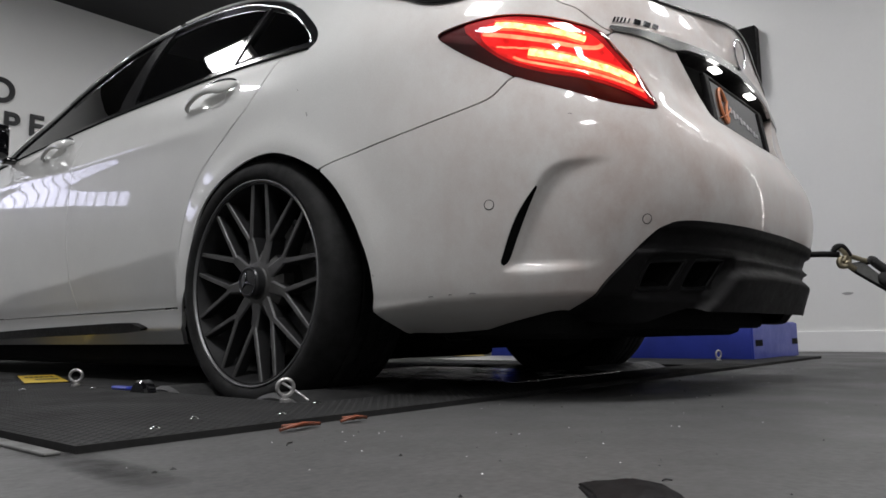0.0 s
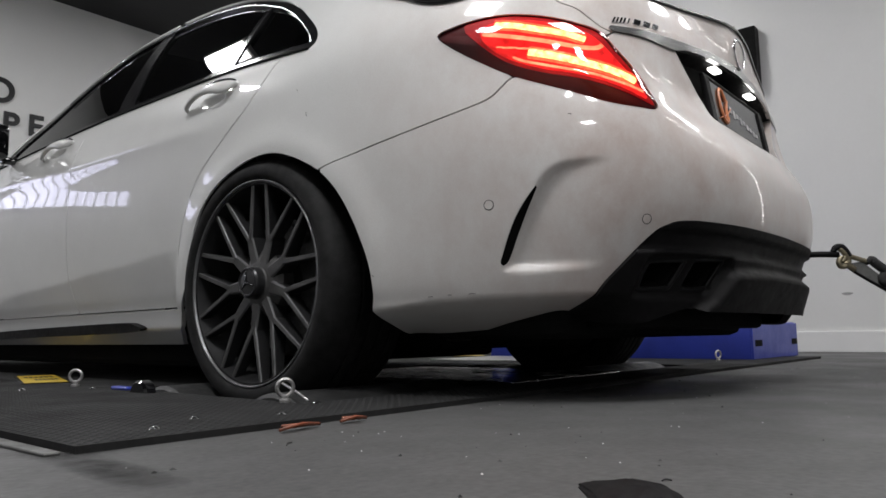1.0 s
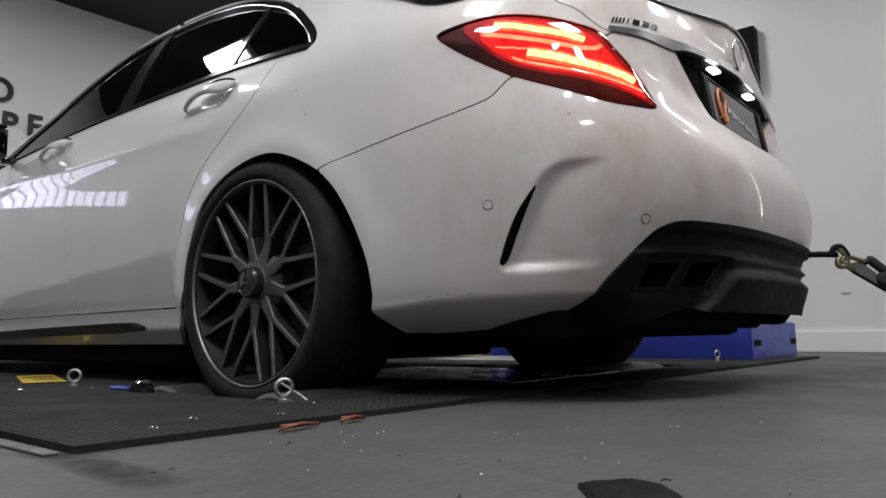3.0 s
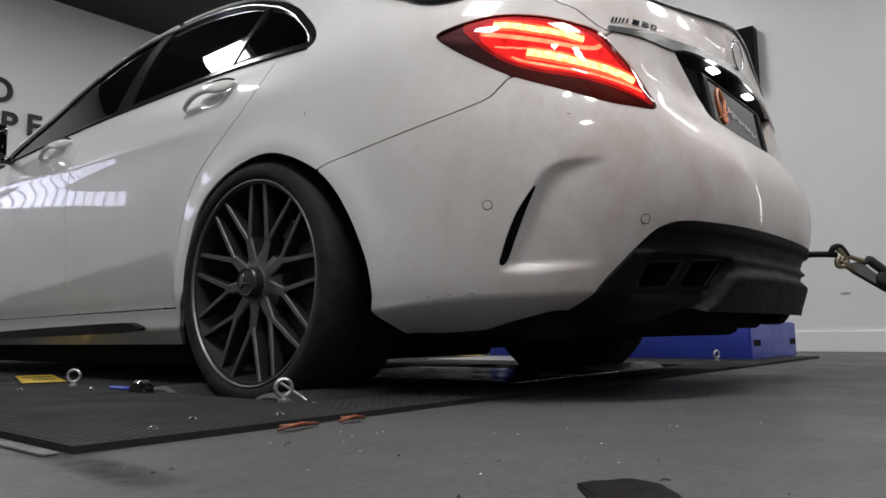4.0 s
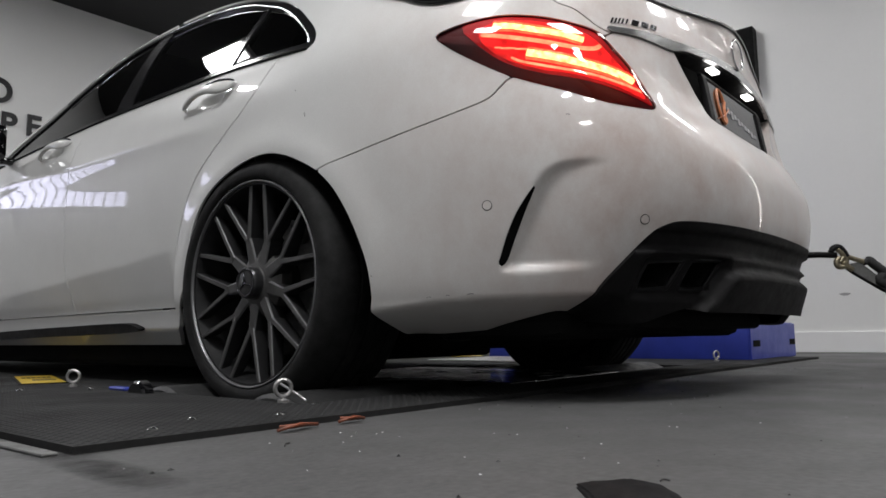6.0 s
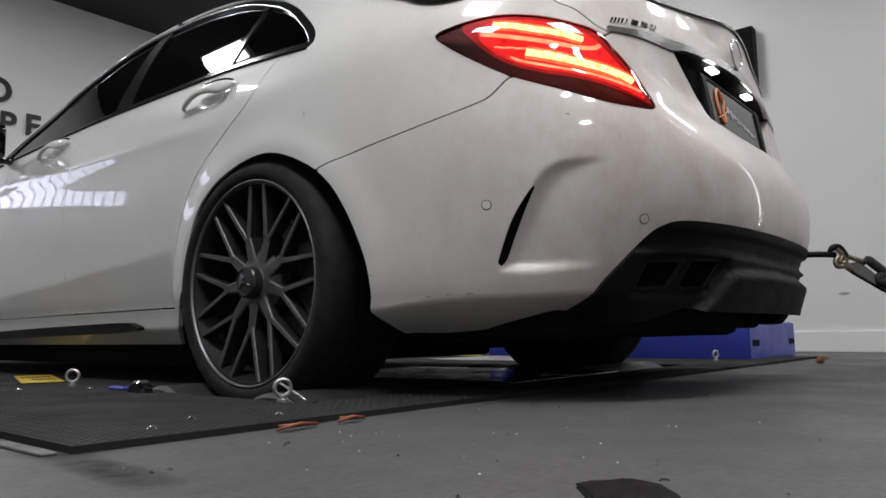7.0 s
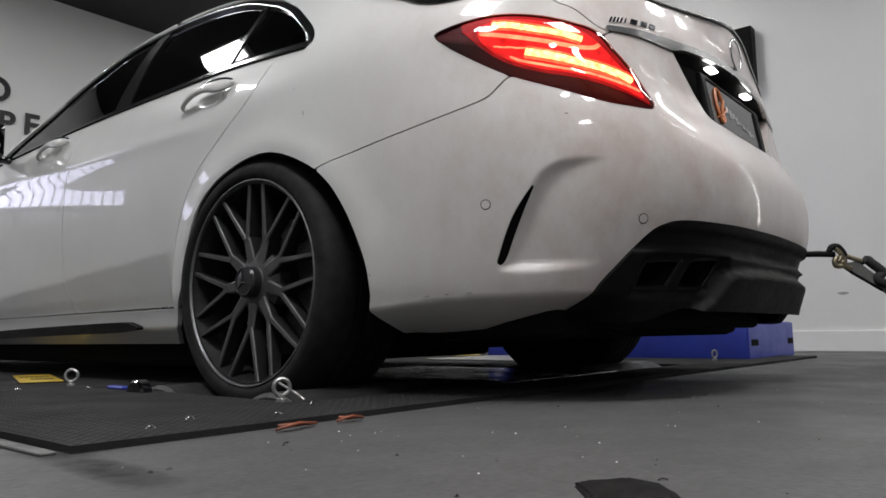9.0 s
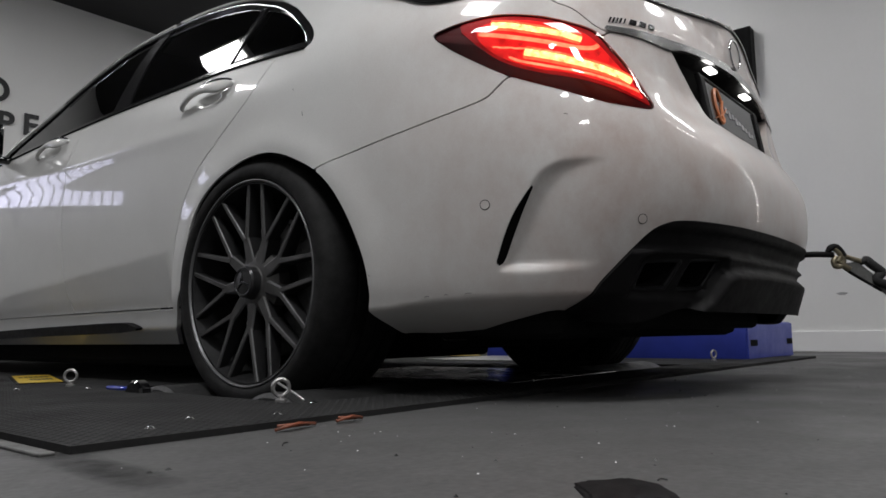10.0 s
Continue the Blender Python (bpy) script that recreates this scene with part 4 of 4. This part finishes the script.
def build_seats(car):
    for x in (-.38, .38):
        for y in (.35, 1.25):
            bm = bmesh.new()
            add_box(bm, (x - .24, y, .35), (x + .24, y + .5, .55), .05)
            add_box(bm, (x - .23, y - .12, .5), (x + .23, y + .05, 1.05), .05)
            add_box(bm, (x - .12, y - .12, 1.07), (x + .12, y - .02, 1.22), .03)
            part("seat", bm, SEAT, car, "dark leather seat", True)


def build_car():
    car = new("car")
    tagged(car, "dirty white saloon car strapped down on a rolling road", "car")
    fd, rd, bump, boot = build_body(car)
    build_lamp(car, False)
    build_lamp(car, True)
    build_tail(car, bump, boot)
    build_handles(fd, rd)
    build_wheel(car)
    build_mirror(car)
    build_seats(car)
    return car


# ---- rolling road ----
def eye_bolt(m):
    bm = bmesh.new()
    tube(bm, [(.0175 * math.cos(a), 0, .031 + .0175 * math.sin(a)) for a in np.linspace(0, 2 * math.pi, 28, False)], .0045, 8, True)
    lathe(bm, [(0, .016), (.0065, .015), (.007, .008), (.012, .006), (.012, .0), (0, 0)], 16)
    ob = part("eye_bolt", bm, STEEL, None, "", True, 45)
    ob.matrix_world = m
    return tagged(ob, "small bright steel eye bolt screwed into the mat", "eye bolt", "eye bolts on the rolling road")


def screw(x, y):
    bm = bmesh.new()
    lathe(bm, [(0, .004), (.005, .0035), (.008, .001), (.009, 0)], 12, Matrix.Translation((x, y, DECK)))
    tagged(part("screw", bm, CHROME, None, "", True, 50), "bright steel screw head in the rubber mat", "screw", "screws in the mat")


def build_deck():
    bm = bmesh.new()
    for lo, hi in frame_boxes((-1.578, -.648, GROUND), (2.24, 4.2, DECK), PIT):
        add_box(bm, lo, hi)
    mat = part("rolling_road_mat", bm, MAT)
    mat.rotation_euler = (0, 0, radians(-.8))
    tagged(mat, "black studded rubber mat over the rolling road deck", "mat")
    # small raised lozenges of the mat's tread
    verts, faces = [], []
    y, row = -.638, 0
    while y < 1.6:
        x = -1.568 + (.011 if row % 2 else 0)
        while x < (-1.03 if y > -.43 else 1.2):
            a, b, h = .0072, .0042, .0016
            if row % 2:
                a, b = b, a
            k = len(verts)
            verts += [(x - a, y, DECK), (x, y - b, DECK), (x + a, y, DECK), (x, y + b, DECK), (x, y, DECK + h)]
            faces += [(k, k + 1, k + 4), (k + 1, k + 2, k + 4), (k + 2, k + 3, k + 4), (k + 3, k, k + 4)]
            x += .022
        y += .011
        row += 1
    tread = new("tread", mesh_of("tread", verts, faces, MAT))
    tread.parent = mat
    tagged(tread, kind="stuff")
    # thin edge strip under the mat's near corner
    st = box("edge_strip", (-1.622, -.615, GROUND), (-1.600, 3.0, GROUND + .005), EDGE, None, "", .002)
    tagged(st, "dull grey metal edge strip beside the mat", "edge strip")
    for sx in (-1, 1):
        for yy in (-.262, .222):
            bm = bmesh.new()
            r = .165
            lathe(bm, [(0, 0), (r - .01, 0), (r, .01), (r, .60), (r - .01, .61), (0, .61)], 64)
            ob = part("roller", bm, ROLLER, None, "", True, 40)
            ob.matrix_world = pose(-1.0 if sx < 0 else .39, yy, -.128, 0, 90, 0)
            tagged(ob, "knurled grey steel dynamometer roller under the wheel", "roller", "dynamometer rollers")
    for x, y, r in ((-1.032, -.35, 25), (-1.049, .631, 10), (1.455, -.41, 30)):
        eye_bolt(pose(x, y, DECK, 0, 0, r - 50))
    for x, y in ((-1.427, -.536), (-1.185, -.539), (-1.317, -.467), (-1.198, .624), (-1.065, .48), (-1.01, -.41 - .02)):
        screw(x, y)
    # yellow warning labels on thin black plates
    for cx, cy, w, h, rz in ((-.951, 1.139, .125, .55, -17.5), (1.88, 1.44, .20, .60, -48)):
        pl = new("warning_label")
        pl.matrix_world = pose(cx, cy, DECK, 0, 0, rz)
        tagged(pl, "yellow warning label with rows of black print on the deck", "label", "yellow labels")
        box("plate", (-w / 2 - .01, -h / 2 - .01, 0), (w / 2 + .01, h / 2 + .01, .003), BLACK, pl)
        box("sticker", (-w / 2, -h / 2, .003), (w / 2, h / 2, .0042), YELLOW, pl, "yellow sticker")
        for k, (a, b) in enumerate(((-.38, .40), (-.18, .40))):
            for i in range(6):
                u = (a + (b - a) * i / 6) * w
                box("print_bar", (u, (.12 - .34 * k) * h, .0042), (u + (b - a) / 6 * .75 * w, (.26 - .34 * k) * h, .0048), INK, pl)
    # orange strap ends at the mat's edge
    for cx, cy, L, rz in ((-1.255, -.678, .10, 12), (-1.135, -.675, .07, 8)):
        bm = bmesh.new()
        for k in range(3):
            tube(bm, [(-L / 2 + .012 * k, .006 * k, .006 + .004 * (k % 2)), (0, .004 * k - .004, .011 - .002 * k), (L / 2 - .01 * k, .005 * k, .005)], .003, 6)
        ob = part("strap_end", bm, ORANGE, None, "", True)
        ob.matrix_world = pose(cx, cy, GROUND, 0, 0, rz)
        tagged(ob, "frayed orange strap end lying at the mat edge", "strap end", "orange strap ends")
    # roller end cover and blue clip
    bm = bmesh.new()
    lathe(bm, [(0, .03), (.040, .03), (.046, .024), (.046, 0), (0, 0)], 32, pose(-1.045, 0.209, DECK - .014, 0, -90, 0), 360)
    bmesh.ops.bisect_plane(bm, geom=bm.verts[:] + bm.edges[:] + bm.faces[:], plane_co=(0, 0, DECK), plane_no=(0, 0, 1), clear_inner=True)
    tagged(part("roller_cover", bm, GLOSS, None, "", True, 40), "black half-round roller cover on the deck", "cover")
    ob = box("clip", (-1.053, 0.310, DECK), (-1.029, 0.400, DECK + .010), BLUE, None, "", .004)
    tagged(ob, "small blue plastic clip on the mat", "clip")
    bm = bmesh.new()
    tube(bm, [(-.985, -.28, DECK + .035), (-1.0, -.36, DECK + .016), (-1.015, -.405, DECK + .005)], .003, 8)
    tagged(part("locking_pin", bm, STEEL, None, "", True), "thin bright steel locking pin leaning on the roller", "pin")


def build_blue_unit():
    base = new("dynamometer_housing")
    base.location = (1.71, -.49, GROUND)
    tagged(base, "blue powder-coated steel dynamometer housing on the floor", "machine housing")
    bm = bmesh.new()
    add_box(bm, (0, .004, 0), (.83, 1.6, .198), .012)
    part("casing", bm, BLUE, base, "", True, 40)
    bm = bmesh.new()
    add_box(bm, (.004, -.004, .006), (.826, .006, .192), .004)
    part("end_plate", bm, BLUE, base)
    for x in (.035, .70):
        box("slot", (x, -.0055, .072), (x + .12, .0, .106), MATT, base, "dark slot", .004)
    bm = bmesh.new()
    add_box(bm, (.40, .25, .198), (.70, .7, .235), .015)
    part("cover", bm, BLUE, base, "", True, 40)
    # added reflector: mirrors the far wall as bright patches under the car
    ob = box("bridge_plate", (-.33, -.46, DECK), (.33, .46, DECK + .006), BRIGHT, None, "", .002)
    tagged(ob, "bright steel plate between the roller pairs, added for bright patches under the car", "bridge plate")
    # pale deck plate on the far side of the rollers, added likewise to reflect light
    ob = box("deck_plate", (1.05, .45, DECK), (1.68, 1.05, DECK + .006), STEEL, None, "", .002)
    tagged(ob, "steel deck plate beside the far rollers, added for bright patches under the car", "deck plate")


def build_strap():
    """Tie-down at the car's tail: towing eye, hook and webbing to a floor anchor out of view."""
    eye = new("tie_down")
    tagged(eye, "black ratchet tie-down strap with a yellow-zinc hook at the car's tail", "strap")
    bm = bmesh.new()
    tube(bm, [(.36, -1.05, .392)] + [(0.390, -1.111, 0.392), (0.420, -1.150, 0.390)], .0092, 12)
    tube(bm, spline([(0.410, -1.137, 0.399), (0.417, -1.146, 0.412), (0.426, -1.158, 0.414), (0.434, -1.168, 0.401), (0.439, -1.175, 0.384)]), [.008] * 4 + [.0095] * 29, 10)
    part("towing_eye", bm, BLACK, eye, "black screw-in towing eye", True)
    bm = bmesh.new()
    tube(bm, spline([(0.423, -1.154, 0.409), (0.431, -1.165, 0.395), (0.438, -1.173, 0.374), (0.434, -1.168, 0.357), (0.423, -1.154, 0.355), (0.420, -1.150, 0.369), (0.426, -1.157, 0.384)]), .0085, 10)
    tube(bm, spline([(0.426, -1.158, 0.367), (0.435, -1.170, 0.386), (0.445, -1.183, 0.382), (0.458, -1.199, 0.375), (0.472, -1.218, 0.368)]), .0075, 10)
    tube(bm, spline([(0.431, -1.164, 0.367), (0.439, -1.174, 0.355), (0.448, -1.186, 0.344)]), .0095, 10)
    part("hook", bm, BRASS, eye, "worn yellow-zinc snap hook", True)
    bm = bmesh.new()
    flat = [(0.440, -1.176, 0.363), (0.463, -1.206, 0.368), (0.502, -1.256, 0.314), (0.532, -1.296, 0.268), (0.531, -1.294, 0.245), (0.501, -1.255, 0.288), (0.446, -1.184, 0.339)]
    front = [bm.verts.new(q) for q in flat]
    back = [bm.verts.new(Vector(q) + Vector((.014, .011, 0))) for q in flat]
    bm.faces.new(front), bm.faces.new(back[::-1])
    for k in range(len(flat)):
        bm.faces.new((front[k], back[k], back[(k + 1) % len(flat)], front[(k + 1) % len(flat)]))
    bmesh.ops.bevel(bm, geom=bm.edges[:], offset=.002, segments=2, affect="EDGES")
    part("lever", bm, EDGE, eye, "dull steel ratchet lever", True, 35)
    bm = bmesh.new()
    tube(bm, spline([(0.469, -1.213, 0.366), (0.480, -1.227, 0.371), (0.488, -1.238, 0.360), (0.505, -1.261, 0.336), (0.538, -1.303, 0.285)] + [(1.0, -1.87, .16), (1.28, -2.23, .016)]), [.010] * 6 + [.014] * 43, 10)
    part("webbing", bm, WEB, eye, "folded black webbing strap", True)
    bm = bmesh.new()
    tube(bm, [(0.435, -1.169, 0.353), (0.449, -1.188, 0.334), (0.473, -1.219, 0.309), (0.503, -1.257, 0.279)], .0045, 8)
    part("lever_edge", bm, BLACK, eye, "black lever edge", True)


def build_clutter():
    # black rubber block lying close to the lens
    bm = bmesh.new()
    pts = [(-.042, .016), (-.03, .034), (-.009, .036), (.008, .046), (.026, .03), (.042, .010)]
    prev = None
    for k, (x, h) in enumerate(pts):
        hh = h * .22
        ring = [bm.verts.new((x, -.05, 0)), bm.verts.new((x, -.045 + .004 * (k % 2), hh * .82)), bm.verts.new((x + .004, -.01, hh)), bm.verts.new((x, .04, hh * .9)), bm.verts.new((x, .055, 0))]
        if prev:
            for i in range(4):
                bm.faces.new((prev[i], prev[i + 1], ring[i + 1], ring[i]))
        else:
            bm.faces.new(ring)
        prev = ring
    bm.faces.new(prev[::-1])
    bmesh.ops.bevel(bm, geom=bm.edges[:], offset=.003, segments=2, affect="EDGES")
    ob = part("rubber_block", bm, BLACK, None, "", True, 35)
    ob.matrix_world = pose(-1.380, -1.312, GROUND, 0, 0, -50)
    tagged(ob, "scuffed black rubber block lying on the floor", "rubber block")
    # two rubber smears by the mat, then two wide sheets of painted tail shade
    for k, (cx, cy, w, h, rz, mat) in enumerate(((-1.611, -0.774, 0.35, .085, -94, SMEAR), (-1.58, -.60, .14, .12, 0, SMEAR), (.75, -.98, 3.4, .80, 8, FLOOR_SHADE), (1.3, -1.2, 2.6, .30, 5, FLOOR_SHADE))):
        st = new("floor_smear_shade", mesh_of("floor_smear_shade", [(-w / 2, -h / 2, 0), (w / 2, -h / 2, 0), (w / 2, h / 2, 0), (-w / 2, h / 2, 0)], [(0, 1, 2, 3)], mat))
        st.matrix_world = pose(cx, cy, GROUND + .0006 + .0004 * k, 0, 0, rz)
        tagged(st, "dark rubber smear by the mat, or painted shade of the car's tail, on the floor", "floor stain", kind="structure")
    rnd = random.Random(4)
    verts, faces = [], []
    for _ in range(90):
        x, y = rnd.uniform(-1.75, 1.8), rnd.uniform(-1.45, -.70)
        r = rnd.uniform(.0012, .0042)
        k = len(verts)
        n = 5
        for i in range(n):
            g = 2 * math.pi * i / n + rnd.random()
            verts.append((x + r * rnd.uniform(.6, 1.6) * math.cos(g), y + r * rnd.uniform(.5, 1.1) * math.sin(g), GROUND))
        verts.append((x, y, GROUND + r * .8))
        faces += [(k + i, k + (i + 1) % n, k + n) for i in range(n)]
    gr = new("grit", mesh_of("grit", verts, faces, INK))
    tagged(gr, "dark grit and rubber crumbs scattered on the floor", "grit", kind="stuff")
    verts, faces = [], []
    for _ in range(70):
        x, y, r = rnd.uniform(-1.75, 1.2), rnd.uniform(-1.40, -.68), rnd.uniform(.0008, .0022)
        k = len(verts)
        verts += [(x - r, y - r * .6, GROUND), (x + r, y - r * .7, GROUND), (x + r * .3, y + r, GROUND), (x, y, GROUND + r * .7)]
        faces += [(k, k + 1, k + 3), (k + 1, k + 2, k + 3), (k + 2, k, k + 3)]
    dust = new("paint_flakes", mesh_of("paint_flakes", verts, faces, SKIRT))
    tagged(dust, "tiny pale paint flakes scattered on the floor", "flakes", kind="stuff")
    for cx, cy, L, rz in ((-1.365, -0.789, .030, 40), (-1.298, -1.312, .011, -35)):
        bm = bmesh.new()
        tube(bm, spline([(-L / 2, 0, .001), (0, .002, .002), (L / 2, -.001, .001)]), .0009, 5)
        ob = part("rubber_shaving", bm, INK, None, "", True)
        ob.matrix_world = pose(cx, cy, GROUND, 0, 0, rz)
        tagged(ob, "thin dark rubber shaving on the floor", "rubber shaving", "rubber shavings")
    # black board on the wall beyond the car
    sg = new("wall_speaker")
    sg.location = (X1, -.05, 2.20)
    tagged(sg, "black angular box fixed high on the white wall", "wall box")
    box("cabinet", (-.10, -.085, -.23), (0, .10, .22), BLACK, sg, "", .006)
    box("grille", (-.106, -.075, -.22), (-.10, .09, .21), MATT, sg, "dark front grille", .002)
    bm = bmesh.new()
    ring = [bm.verts.new((X1 - .0015, -.59 + .034 * math.cos(g) * (1 + .2 * math.sin(3 * g)), .406 + .010 * math.sin(g))) for g in np.linspace(0, 2 * math.pi, 14, False)]
    bm.faces.new(ring)
    sc = part("scuff", bm, SCUFF)
    tagged(sc, "small grey scuff mark on the white wall", "scuff mark", kind="structure")


def build_window():
    """Two rows of small panes in the north wall, daylight behind them."""
    x0, x1 = -3.05, -1.45
    for i, (z0, z1) in enumerate(((1.34, 1.54), (2.03, 2.21))):
        win = new("window_%d" % (i + 1))
        win.location = (0, Y2, 0)
        tagged(win, "row of small white-framed window panes with daylight behind", "window", kind="structure")
        for nm, lo, hi in (("window_frame", (x0, -.03, z0 - .04), (x1, -.002, z0)), ("window_frame", (x0, -.03, z1), (x1, -.002, z1 + .04)), ("window_frame", (x0 - .04, -.03, z0 - .04), (x0, -.002, z1 + .04)), ("window_frame", (x1, -.03, z0 - .04), (x1 + .04, -.002, z1 + .04))):
            box(nm, lo, hi, SKIRT, win, "", .004)
        n = 15
        for k in range(n):
            a, b = x0 + (x1 - x0) * k / n, x0 + (x1 - x0) * (k + 1) / n
            box("pane", (a + .009, -.012, z0), (b - .009, -.004, z1), DAYLIGHT, win)
            if k:
                box("glazing_bar", (a - .009, -.024, z0), (a + .009, -.002, z1), SKIRT, win)


def build_leaf():
    bm = bmesh.new()
    n = 8
    mid = [bm.verts.new((-.035 + .07 * i / n, 0, .006 * math.sin(i * .9))) for i in range(n + 1)]
    for e in (-1, 1):
        edge = [bm.verts.new((-.035 + .07 * i / n, e * .022 * math.sin(math.pi * (i + .15) / (n + .3)), .010 + .006 * math.sin(i * 1.3))) for i in range(n + 1)]
        for i in range(n):
            bm.faces.new((mid[i], mid[i + 1], edge[i + 1], edge[i]) if e > 0 else (mid[i + 1], mid[i], edge[i], edge[i + 1]))
    r = bmesh.ops.extrude_face_region(bm, geom=bm.faces[:])
    bmesh.ops.translate(bm, verts=[v for v in r["geom"] if isinstance(v, bmesh.types.BMVert)], vec=(0, 0, .0012))
    ob = part("dry_leaf", bm, LEAF, None, "", True)
    return tagged(ob, "small dry brown leaf blown across the floor", "leaf")


build_room()
build_tapes()
for body, x, z, size in (("O", -.025, 2.165, .295), ("P", -.075, 1.885, .262), ("P", .125, 1.905, .262), ("E", .325, 1.925, .262)):
    letters(body, x, z, size)
build_deck()
build_blue_unit()
CAR = build_car()
build_strap()
build_clutter()
build_window()
LEAF_OB = build_leaf()


def motions():
    # the leaf tumbles in from the side, circles in the draught and is blown off along the wall
    g = GROUND + .012
    walk(LEAF_OB, [(0.0, pose(2.6, -2.6, g, 0, 0, 10)), (6.0, pose(2.6, -2.6, g, 0, 0, 10)), (6.3, pose(2.2, -1.8, g + .02, 40, 20, 50)), (6.6, pose(1.75, -1.05, g, 10, -30, 90)), (6.8, pose(1.59, -.84, g, 20, 10, 120)),
                   (7.0, pose(1.60, -.84, g, 60, 10, 140)), (7.2, pose(1.62, -.89, g, 20, 40, 180)), (7.4, pose(1.63, -.91, g, 80, 0, 230)), (7.5, pose(1.85, -.83, g + .01, 40, 30, 270)), (7.7, pose(2.20, -.70, g + .01, 110, 30, 320)),
                   (7.9, pose(2.9, -.68, g + .01, 60, 60, 390)), (8.0, pose(3.1, -.74, g + .02, 20, 60, 430)), (8.2, pose(3.2, -1.05, g + .02, 0, 20, 470)), (8.6, pose(3.2, -1.7, g, 0, 0, 500)), (10.0, pose(3.2, -1.7, g, 0, 0, 500))])


motions()
